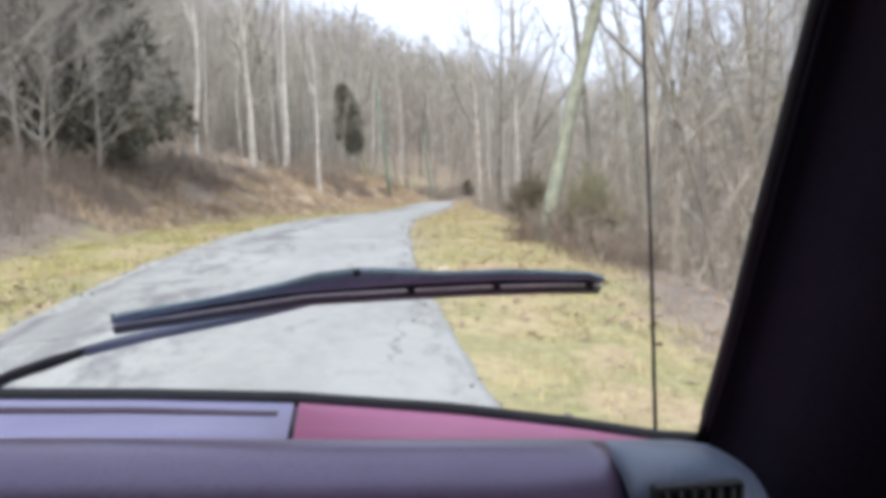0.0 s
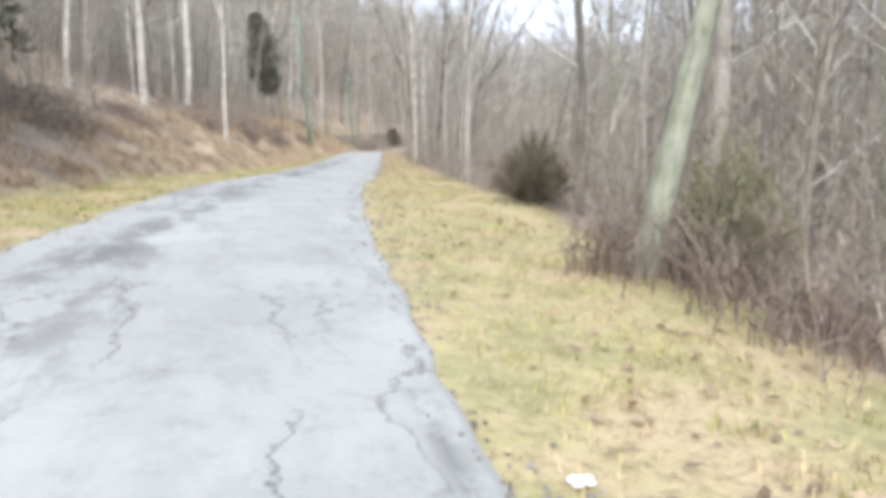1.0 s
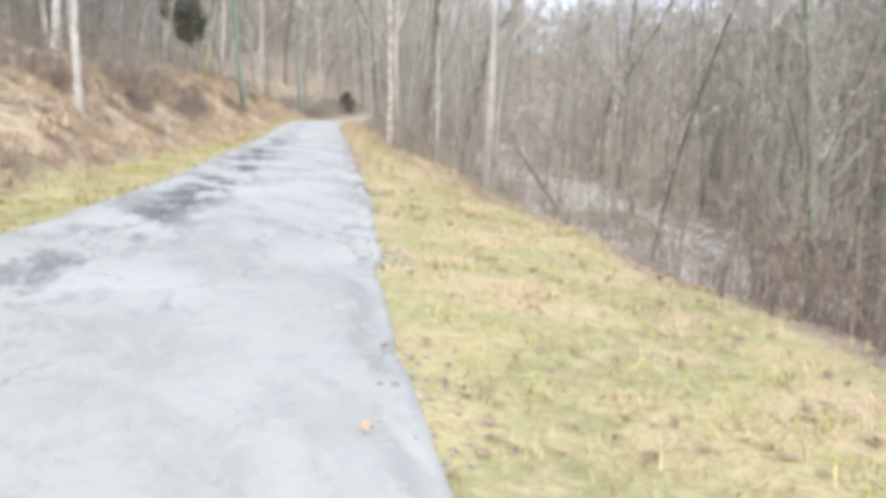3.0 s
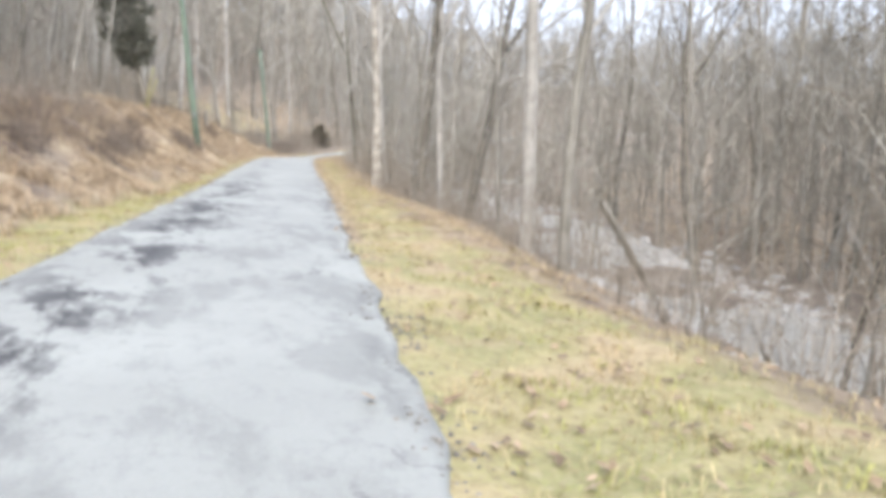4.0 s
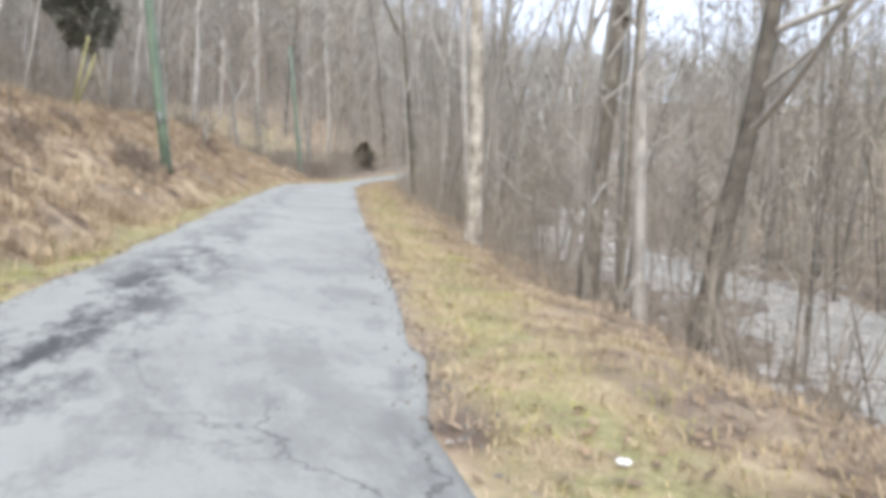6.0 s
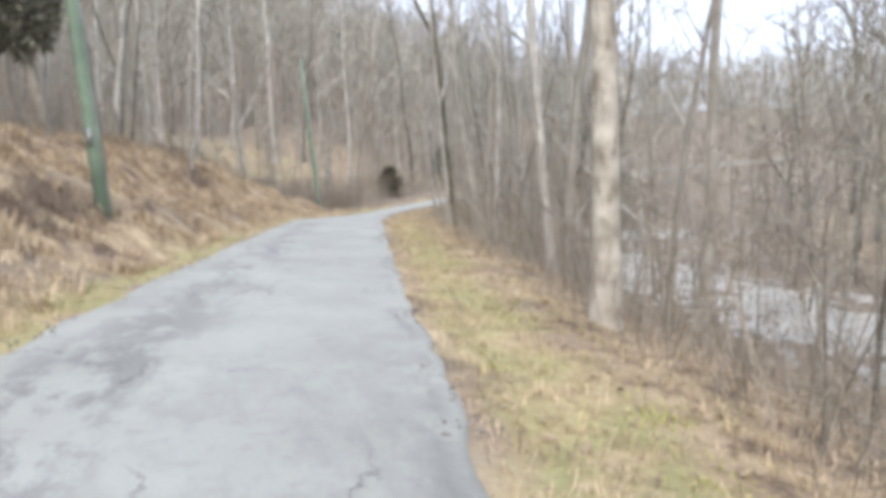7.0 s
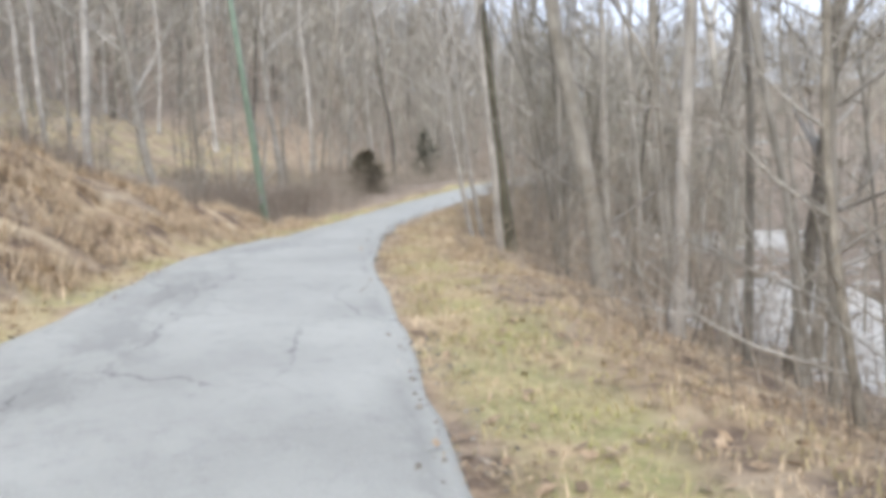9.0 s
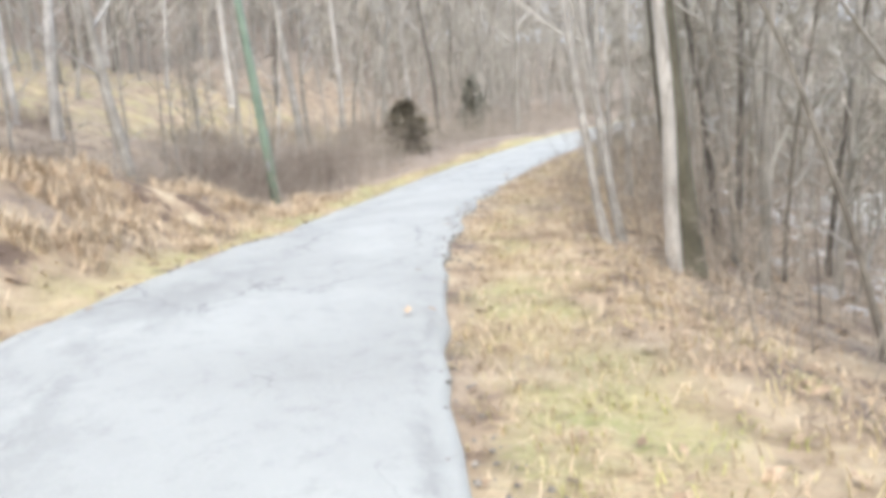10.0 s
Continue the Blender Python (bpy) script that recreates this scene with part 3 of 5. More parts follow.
rng = random.Random(5)
taken = [(10.93, 43.2), (12.87, 48.3), (13.66, 64.0), (14.62, 58.4), (19.2, 87.9), (19.75, 89.0), (18.09, 79.9), (4.4, 14.4), (5.5, 14.95), (9.5, 21.0), (4.1, 80.0), (6.6, 23.9), (-6.3, 28.5), (-7.4, 24.0), (-8.6, 26.5), (13.95, 59.1), (15.5, 58.0), (17.1, 72.2), (16.8, 71.9), (19.1, 87.4), (18.7, 88.6), (20.0, 71.0), (18.41, 82.1)]
count = 0
for _ in range(20000):
    x, y = rng.uniform(-45, 70), rng.uniform(4, 165)
    e, far, z, sy, half = beside(x, y)
    if count >= 185:
        break
    a = abs(e)
    if e < 0:
        near = lerp(sy, (0, 10), (30, 9), (45, 8.5), (60, 9.0), (90, 9.5), (110, 7))
        if a < near or a > 34 or (33 < sy < 66 and a < 16 and rng.random() < 0.6):
            continue
    else:
        near = lerp(sy, (0, 11), (18, 9), (25, 6.8), (45, 7), (57, 6.5), (62, 5.0), (100, 5.0))
        if a < near or a > 36 or (7.5 < a < 15 and rng.random() < 0.85) or (30 < sy < 100 and a < 8 and rng.random() < 0.6) or (sy > 68 and rng.random() < 0.55):
            continue
    if (x - 14.2) ** 2 + (y - 47.2) ** 2 < 10 or in_field(x, y) and rng.random() < 0.85:
        continue
    gap = 1.5 if e > 0 and a < 8 else 2.2
    if any((x - p) ** 2 + (y - q) ** 2 < gap * gap for p, q in taken):
        continue
    taken.append((x, y))
    k = rng.randrange(6)
    kind = TALL if a < 13 else SPARSE
    tree(kind[k], "bare winter tree with grey-brown trunk" if kind[k][0].materials[0] == BARK_BROWN else "bare winter tree with pale grey trunk",
         x, y, rng.uniform(0, 360), rng.uniform(0.75, 1.15), lean=(rng.gauss(0, 4), rng.gauss(0, 4)))
    count += 1

count = 0
for _ in range(20000):
    x, y = rng.uniform(-25, 50), rng.uniform(2, 125)
    e, far, z, sy, half = beside(x, y)
    if count >= 235:
        break
    a = abs(e)
    if e < 0:
        if a < 7 or a > 26 or rng.random() < 0.4 or (33 < sy < 66 and a < 16):
            continue
    elif a < lerp(sy, (0, 4.6), (30, 5.0), (45, 3.6), (60, 2.6), (100, 2.6)) or a > 20 or (sy > 30 and 6.5 < a < 16 and rng.random() < 0.65) or (sy > 72 and a > 9 and rng.random() < 0.5):
        continue
    if in_field(x, y) or (x - 12) ** 2 + (y - 45.5) ** 2 < 9 or any((x - p) ** 2 + (y - q) ** 2 < 0.7 for p, q in taken):
        continue
    taken.append((x, y))
    k = rng.randrange(4)
    tree(THIN[k], "thin bare sapling with fine brown twigs", x, y, rng.uniform(0, 360), rng.uniform(0.7, 1.2), "sapling", "saplings along the lane", lean=(rng.uniform(-6, 6), rng.uniform(-6, 6)))
    count += 1


# ---- evergreens ----
def cedar_meshes(seed, tall, wide, sprays, bare=0.04, needles=None, leaf=0.3, shape="cone"):
    """A red cedar: a trunk with limbs and a crown of many fine drooping sprays with gaps between them."""
    rng = random.Random(seed)
    tv, tf, cv, cf = [], [], [], []
    tube(tv, tf, [Vector((0, 0, -0.2)), Vector((0, 0, tall * 0.5)), Vector((0, 0, tall * 0.97))], [tall * 0.018 + 0.02, tall * 0.012 + 0.01, 0.01], 7)
    lumps = [(rng.uniform(0, 6.28), rng.uniform(0.05, 0.95), rng.choice((0.45, 0.6, 0.8, 1.15, 1.3))) for _ in range(22)]
    for i in range(sprays):
        u = rng.random() ** (1.25 if shape == "cone" else 1.0)
        w = rng.uniform(0, 6.28)
        lump = 1.0
        for lw, lu, ls in lumps:
            if abs((w - lw + 3.14) % 6.28 - 3.14) < 0.6 and abs(u - lu) < 0.1:
                lump *= ls
        if shape == "cone":
            reach = (1 - u) ** 0.75 * min(1, 0.45 + u * 5)
        elif shape == "column":
            reach = (1 - u) ** 0.4 * min(1, 0.3 + u * 2.2)
        else:
            reach = math.sin(math.pi * (0.18 + 0.8 * u)) ** 0.6
        r = wide * reach * min(lump, 1.5) * (abs(rng.gauss(0.55, 0.33)) if shape == "bush" else 1 - 0.65 * rng.random() ** 1.6)
        base = Vector((math.cos(w) * r, math.sin(w) * r, tall * (bare + (1 - bare) * u) - r * 0.12))
        out = Vector((math.cos(w), math.sin(w), rng.uniform(-0.35, 0.8)))
        if rng.random() < 0.1:
            tube(cv, cf, [Vector((0, 0, base.z - 0.25 * r)), base], [0.02, 0.007], 3)
        for _ in range(9):
            d = (out + Vector((rng.uniform(-1, 1), rng.uniform(-1, 1), rng.uniform(-0.8, 0.7)))).normalized()
            L = leaf * rng.uniform(0.6, 1.4)
            s = d.cross(Vector((rng.uniform(-1, 1), rng.uniform(-1, 1), 1))).normalized() * L * 0.1
            k = len(cv)
            cv.extend([base, base + d * L * 0.55 + s, base + d * L, base + d * L * 0.55 - s])
            cf.append((k, k + 1, k + 2, k + 3))
    return mesh_of("trunk", tv, tf, BARK_BROWN), mesh_of("crown", cv, cf, needles or CEDAR, False)


def shrub_meshes(seed, tall, wide, stems, twigs, material):
    """A dense shrub: many stems fanning out of one root, bristling with short fine twigs towards their ends."""
    rng = random.Random(seed)
    tv, tf, cv, cf = [], [], [], []
    for _ in range(stems):
        w = rng.uniform(0, 6.28)
        u = rng.random() ** 0.6
        end = Vector((math.cos(w) * wide * u, math.sin(w) * wide * u, tall * (1.0 - 0.62 * u ** 1.6) * rng.uniform(0.6, 1.08)))
        pts = [Vector((0, 0, -0.15)), end * 0.35 + Vector((0, 0, tall * 0.04)), end * 0.7, end]
        tube(tv, tf, pts, [0.014, 0.01, 0.006, 0.002], 3)
        axis = end.normalized()
        for _ in range(twigs):
            p = end * (0.22 + 0.78 * rng.random() ** 0.6)
            d = (axis + Vector((rng.gauss(0, 0.7), rng.gauss(0, 0.7), rng.gauss(0.1, 0.5)))).normalized() * rng.uniform(0.06, 0.2)
            s = d.cross(Vector((rng.uniform(-1, 1), rng.uniform(-1, 1), 0.4))).normalized() * 0.006
            k = len(cv)
            cv.extend([p - s, p + s, p + d * 0.6 + s * 0.8, p + d])
            cf.append((k, k + 1, k + 2, k + 3))
    return mesh_of("stem_clump", tv, tf, BARK_BROWN), mesh_of("crown", cv, cf, material, False)


def evergreen(meshes, label, x, y, turn=0.0, size=1.0, name="cedar_tree", category="tree", lean=(0, 0)):
    root = new(name)
    stem = part(meshes[0].name.split(".")[0], meshes[0], root)
    if stem.name.startswith("stem_clump"):
        tagged(stem, kind="stuff")
    part("crown", meshes[1], root)
    root.matrix_basis = pose(x, y, height(x, y) - 0.05, lean[0], lean[1], turn) @ Matrix.Scale(size, 4)
    return tagged(root, label, category)


evergreen(cedar_meshes(71, 10.6, 3.5, 2700, 0.02, None, 0.36), "large dark green cedar on the grassy hillside", -7.6, 25.6)
tree(THIN[1], "thin bare sapling before the large cedar", -6.9, 22.3, 10, 0.8, "sapling", "saplings along the lane")
tree(THIN[3], "thin bare sapling before the large cedar", -7.6, 21.6, 80, 0.8, "sapling", "saplings along the lane")
TWIGGY = tree_meshes(64, 9, 0.07, 0.12, 30, 4.4, True, 10, BARK_PALE, 0.08, 0.1)
tree(TWIGGY, "low twiggy bare tree spreading before the cedar", -9.2, 21.8, 0, 0.95, group="lane trees")
tree(TWIGGY, "low twiggy bare tree spreading before the cedar", -7.9, 22.6, 130, 0.9, group="lane trees")
for k, (x, y) in enumerate([(-6.7, 20.8), (-8.2, 19.4), (-6.2, 23.2), (-9.6, 20.4)]):
    tree(TWIGGY, "low twiggy bare tree spreading before the cedar", x, y, 70 + k * 95, 0.72 + 0.1 * (k % 2), group="lane trees")
tree(TWIGGY, "low twiggy bare tree on the brushy bank", -6.9, 33.0, 250, 0.9, group="lane trees")
evergreen(cedar_meshes(72, 9.6, 1.75, 1200, 0.27, None, 0.34, "column"), "dark narrow cedar leaning among bare hillside trees", 4.5, 80.0, lean=(0, -11))
evergreen(shrub_meshes(73, 1.85, 0.88, 170, 95, OLIVE), "dark bronzed shrub fanning out at the edge of the verge", 6.67, 23.5, name="shrub", category="shrub")
evergreen(shrub_meshes(74, 1.9, 0.75, 110, 90, GREENISH), "olive-green shrub beside the mossy leaning tree", 5.5, 14.95, name="shrub", category="shrub")
evergreen(cedar_meshes(75, 2.3, 1.1, 700, 0.0, OLIVE, 0.26, "bush"), "dark bushy cedar shrub on the bank of the bend", 22.6, 115.0, name="shrub", category="shrub")
evergreen(cedar_meshes(76, 4.0, 1.1, 420, 0.1, CEDAR, 0.3), "small dark cedar behind the road bend", 31.5, 131.5, name="shrub", category="shrub")


def snag(name, label, x, y, top, girth, seed):
    """A broken dead trunk with splintered end."""
    rng = random.Random(seed)
    pts = wander(rng, Vector((0, 0, -0.3)), Vector(top), Vector(top).length, 7, 0.04)
    v, f = [], []
    tube(v, f, pts, [girth * (1.2 - 0.07 * i) for i in range(8)], 9, True)
    for s in range(9):
        v[7 * 9 + s] = v[7 * 9 + s] + (pts[7] - pts[6]).normalized() * rng.uniform(-0.12, 0.18)
    ob = new(name, mesh_of(name, v, f, BARK_PALE))
    ob.matrix_basis = pose(x, y, height(x, y))
    return tagged(ob, label, "dead trunk")


snag("broken_trunk", "pale broken trunk leaning over the creek bank", 14.6, 44.5, (-2.75, -1.7, 3.3), 0.09, 3)
snag("tree_stump", "short pale broken stump on the bank top", 8.25, 85.8, (0.1, 0.05, 1.4), 0.13, 4)


# ---- far woods ----
def woods(name, label, many, seed, reach, allow, girth, tall, limbs, fine, width, twig=None):
    """Crowded bare trees in one mesh: tapered stems, rising limbs and sprays of fine twigs."""
    rng = random.Random(seed)
    verts, faces = [], []
    stems = []
    made = 0
    while made < many:
        x, y = rng.uniform(reach[0], reach[1]), rng.uniform(reach[2], reach[3])
        e, far, z, sy, half = beside(x, y)
        if not allow(rng, x, y, e, sy):
            continue
        made += 1
        b = Vector((x, y, height(x, y) - 0.3))
        h = rng.uniform(*tall)
        g = girth * rng.uniform(0.55, 1.3)
        pts = wander(rng, b, Vector((rng.gauss(0, 0.06), rng.gauss(0, 0.06), 1)), h, 4, 0.06, 0.02)
        k = len(faces)
        tube(verts, faces, pts, [g * 1.15, g * 0.85, g * 0.62, g * 0.36, 0.015], 4)
        stems.append((k, len(faces)))
        for _ in range(limbs):
            u = rng.uniform(0.16, 0.99) * 4
            p = pts[int(u)].lerp(pts[int(u) + 1], u - int(u))
            w = rng.uniform(0, 6.28)
            q = p + Vector((math.cos(w), math.sin(w), rng.uniform(0.3, 1.5))) * h * rng.uniform(0.05, 0.15)
            d = q - p
            s = d.cross(Vector((0.3, 0.5, 0.2))).normalized() * max(0.012, width * 1.5)
            k = len(verts)
            verts.extend([p - s, p + s, q])
            faces.append((k, k + 1, k + 2))
            for _ in range(fine):
                m = p + d * rng.uniform(0.25, 1)
                t = Vector((rng.uniform(-1, 1), rng.uniform(-1, 1), rng.uniform(-0.25, 1.1))) * d.length * rng.uniform(0.35, 0.95)
                s = t.cross(Vector((0.4, 0.2, 0.5))).normalized() * width * rng.uniform(0.6, 1.2)
                k = len(verts)
                verts.extend([m - s, m + s, m + t])
                faces.append((k, k + 1, k + 2))
    me = mesh_of(name, verts, faces, twig or HAZE_TWIG)
    me.materials.append(WOODS_BARK)
    slot = np.zeros(len(faces), dtype=np.int32)
    for a, c in stems:
        slot[a:c] = 1
    me.polygons.foreach_set("material_index", slot)
    return tagged(new(name, me), label, "woods", kind="stuff")


def left_hill(rng, x, y, e, sy):
    return -135 < e < -26 and (not in_field(x, y) or rng.random() < 0.06) and rng.random() < lerp(-e, (26, 1), (70, 0.8), (135, 0.55))


def past_bend(rng, x, y, e, sy):
    return -150 < e < -22


def far_slope(rng, x, y, e, sy):
    return 34 < e < 185 and (sy < 75 or rng.random() < 0.38) and rng.random() < lerp(e, (34, 0.5), (80, 0.8), (130, 1))


def behind_bank(rng, x, y, e, sy):
    return -30 < e < -lerp(sy, (0, 8.5), (45, 9.5), (70, 10), (95, 11), (110, 9)) and not in_field(x, y) and not (33 < sy < 66 and e > -15 and rng.random() < 0.6)


def over_creek(rng, x, y, e, sy):
    near = lerp(sy, (0, 6.5), (25, 7), (60, 5.5), (110, 5.5))
    if 30 < sy < 92 and near < e < 17:
        return rng.random() < 0.14
    return near < e < 40 and (sy < 66 or rng.random() < lerp(sy, (80, 0.36), (92, 0.18)))


def cedar_slope(rng, x, y, e, sy):
    return -17 < e < -6.8 and 13 < sy < 42 and (x + 7.6) ** 2 + (y - 25.6) ** 2 > 7


def bend_side(rng, x, y, e, sy):
    return 90 < sy < 122 and lerp(sy, (90, 4.2), (95, 3.2), (99, 1.9), (122, 1.9)) < e < lerp(sy, (90, 6.5), (98, 11))


def creek_canopy(rng, x, y, e, sy):
    return 15 < e < 46 and 25 < sy < 92


woods("hillside_woods", "bare grey trees crowding the hill beside the lane", 2000, 8, (-150, 60, 0, 260), left_hill, 0.09, (12, 21), 15, 6, 0.036)
woods("ridge_woods", "distant bare grey woods on the ridge past the bend", 1550, 15, (-40, 260, 140, 420), past_bend, 0.11, (12, 19), 13, 6, 0.05)
woods("far_woods", "distant bare grey winter woods beyond the creek", 2100, 10, (0, 310, -20, 380), far_slope, 0.1, (11, 19), 13, 5, 0.036)
woods("slope_thicket", "low brown twiggy thicket round the hillside cedar", 130, 24, (-20, -4, 10, 45), cedar_slope, 0.03, (2.5, 6.5), 20, 9, 0.009, BRUSH)
woods("bend_thicket", "dense olive-grey twiggy thicket on the inside of the bend", 80, 17, (14, 70, 78, 130), bend_side, 0.05, (4, 11), 22, 7, 0.013, OLIVE_TWIG)
woods("bank_woods", "crowded thin bare trees behind the cut bank", 900, 9, (-45, 60, 6, 150), behind_bank, 0.045, (4, 12), 20, 7, 0.012)
woods("creek_woods", "thin twiggy bare trees along the creek", 850, 12, (5, 80, 6, 150), over_creek, 0.042, (3.5, 12), 20, 7, 0.012)
woods("canopy_woods", "tall bare trees with fine grey crowns beyond the creek", 250, 18, (10, 90, 15, 120), creek_canopy, 0.085, (14, 21), 22, 10, 0.013)


# ---- undergrowth, grass and leaf litter ----
def undergrowth():
    """Leafless brush: thin upright stems with side twigs, thick along the creek side and behind the cut bank."""
    rng = random.Random(14)
    verts, faces = [], []
    made = 0
    while made < 9500:
        x, y = rng.uniform(-22, 46), rng.uniform(5, 125)
        e, far, z, sy, half = beside(x, y)
        a = abs(e)
        if e >= 0:
            near = lerp(sy, (0, 3.6), (12, 2.6), (25, 4.6), (45, 3.3), (60, 2.2), (100, 2.3))
            if a < near or a > 22 or (a > near + 5 and rng.random() < 0.5) or (9 < a < 14 and rng.random() < 0.7) or (30 < sy < 105 and a > near + 1.2 and rng.random() < 0.82):
                continue
            tall = rng.uniform(0.8, 3.8) * (0.55 if a < near + 0.8 else 1.0)
        else:
            near = lerp(sy, (0, 5.4), (24, 5.2), (40, 4.6), (55, 4.6), (90, 4.5), (110, 3))
            if a < near or a > 22 or (a > near + 6 and rng.random() < 0.5) or in_field(x, y) or (33 < sy < 66 and (6.5 if sy > 52 else 4) < a < 16 and rng.random() < 0.88):
                continue
            tall = rng.uniform(0.5, 2.2)
        if e > 0 and 11 < sy < 19 and a < 5:
            tall = rng.uniform(0.4, 1.3)
        elif noise.noise(Vector((x * 0.35, y * 0.35, 4))) < rng.uniform(-0.5, 0.25):
            continue
        made += 1
        b = Vector((x, y, height(x, y) - 0.1))
        lean = Vector((rng.uniform(-0.35, 0.35), rng.uniform(-0.35, 0.35), 1))
        pts = wander(rng, b, lean, tall, 3, 0.14)
        tube(verts, faces, pts, [0.006 + 0.003 * tall, 0.005 + 0.002 * tall, 0.005, 0.002], 3)
        for _ in range(int(3 + tall * 2)):
            p = pts[rng.randint(1, 2)].lerp(pts[3], rng.random())
            d = Vector((rng.uniform(-1, 1), rng.uniform(-1, 1), rng.uniform(-0.1, 1))) * rng.uniform(0.25, 0.7) * (0.4 + 0.25 * tall)
            side = d.cross(Vector((0.3, 0.5, 0.2))).normalized() * 0.006
            k = len(verts)
            verts.extend([p - side, p + side, p + d])
            faces.append((k, k + 1, k + 2))
    tagged(new("undergrowth", mesh_of("undergrowth", verts, faces, BRUSH)), "leafless brown brush and brambles under the trees", "brush", kind="stuff")


def blades(name, label, many, seed, where, material, tall, wide, droop, clump=False):
    """Dry grass: single bent blades rising from the ground wherever where() lets them."""
    rng = random.Random(seed)
    verts, faces = [], []
    made = 0
    while made < many:
        cx, cy = rng.uniform(-12, 34), rng.uniform(4, 118)
        e, far, z, sy, half = beside(cx, cy)
        if not where(rng, e, sy) or clump and noise.noise(Vector((cx * 0.8, cy * 0.8, 11))) < rng.uniform(-0.3, 0.2):
            continue
        n = rng.randint(6, 14)
        made += n
        lay = rng.uniform(0, 6.28)
        g = height(cx, cy)
        slope = (height(cx + 0.2, cy) - g) / 0.2, (height(cx, cy + 0.2) - g) / 0.2
        for _ in range(n):
            x, y = rng.gauss(0, 0.1), rng.gauss(0, 0.1)
            b = Vector((cx + x, cy + y, g + slope[0] * x + slope[1] * y - 0.02))
            w = lay + rng.gauss(0, 0.9)
            L = rng.uniform(*tall)
            o = Vector((math.cos(w), math.sin(w), 0))
            s = Vector((-o.y, o.x, 0)) * wide
            m = b + Vector((0, 0, L * 0.6)) + o * L * droop * 0.35
            t = b + Vector((0, 0, L * (1 - droop * 0.55))) + o * L * droop
            k = len(verts)
            verts.extend([b - s, b + s, m + s * 0.7, m - s * 0.7, t])
            faces.extend([(k, k + 1, k + 2, k + 3), (k + 3, k + 2, k + 4)])
    tagged(new(name, mesh_of(name, verts, faces, material, False)), label, "grass", kind="stuff")


def on_verge(rng, e, sy):
    w = lerp(sy, (3, 2.0), (8, 2.4), (12, 3.6), (25, 4.4), (45, 3.2), (60, 2.4), (100, 2.6)) if e > 0 else -lerp(sy, (0, 3.2), (25, 3.0), (42, 1.8), (52, 1.1), (100, 1.2))
    return abs(e) > 0.05 + 0.25 * rng.random() and (e > 0) == (w > 0) and abs(e) < abs(w) and sy < 112


def on_bank(rng, e, sy):
    near = lerp(sy, (0, 3.5), (40, 1.8), (52, 0.6), (90, 0.5), (115, 1.5))
    return -lerp(sy, (20, 5), (50, 6.5), (115, 8)) < e < -near and sy > 18 and sy < 99


def on_tufts(rng, e, sy):
    return 42 < sy < 108 and 0.1 < e < lerp(sy, (42, 4.5), (60, 3.4), (100, 3.2)) and rng.random() < lerp(sy, (42, 0.3), (60, 1)) * (0.3 if 0.6 < e < 1.9 and sy < 84 else 1)


def on_green(rng, e, sy):
    if e < 0:
        return 0.2 < -e < lerp(sy, (4, 2.6), (30, 2.3), (42, 1.4), (60, 0.7)) and sy < 60
    return 0.4 < e < lerp(sy, (8, 2.2), (25, 3.4), (45, 2.2), (60, 1.6)) and 8 < sy < 84 and rng.random() < 0.35


def bramble(x, y, wide, tall, canes, label, seed):
    """A thicket of arching leafless canes with short side twigs."""
    rng = random.Random(seed)
    verts, faces, tv, tf = [], [], [], []
    g = height(x, y)
    for _ in range(canes):
        r, w = wide * rng.random() ** 0.6, rng.uniform(0, 6.28)
        bx, by = math.cos(w) * r, math.sin(w) * r
        b = Vector((bx, by, height(x + bx, y + by) - g - 0.05))
        L = tall * rng.uniform(0.5, 1.3) * (1.1 - 0.4 * r / wide)
        o = Vector((rng.gauss(0, 1), rng.gauss(0, 1), 0)) * 0.4
        pts = [b, b + Vector((0, 0, L * 0.6)) + o * L * 0.3, b + Vector((0, 0, L * 0.85)) + o * L * 0.8, b + Vector((0, 0, L * 0.6)) + o * L * 1.3]
        tube(verts, faces, pts, [0.008, 0.007, 0.005, 0.003], 3)
        for _ in range(4):
            p = pts[1].lerp(pts[2], rng.random())
            d = Vector((rng.uniform(-1, 1), rng.uniform(-1, 1), rng.uniform(-0.2, 1))) * L * 0.3
            s = d.cross(Vector((0.2, 0.4, 0.3))).normalized() * 0.005
            k = len(tv)
            tv.extend([p - s, p + s, p + d])
            tf.append((k, k + 1, k + 2))
    root = new("bramble_thicket")
    tagged(part("cane_tangle", mesh_of("cane_tangle", verts, faces, BRAMBLE), root), kind="stuff")
    tagged(part("twig_tangle", mesh_of("twig_tangle", tv, tf, BRUSH), root), "dry brown side twigs", kind="stuff")
    root.matrix_basis = pose(x, y, g)
    return tagged(root, label, "shrub", "bramble thickets")


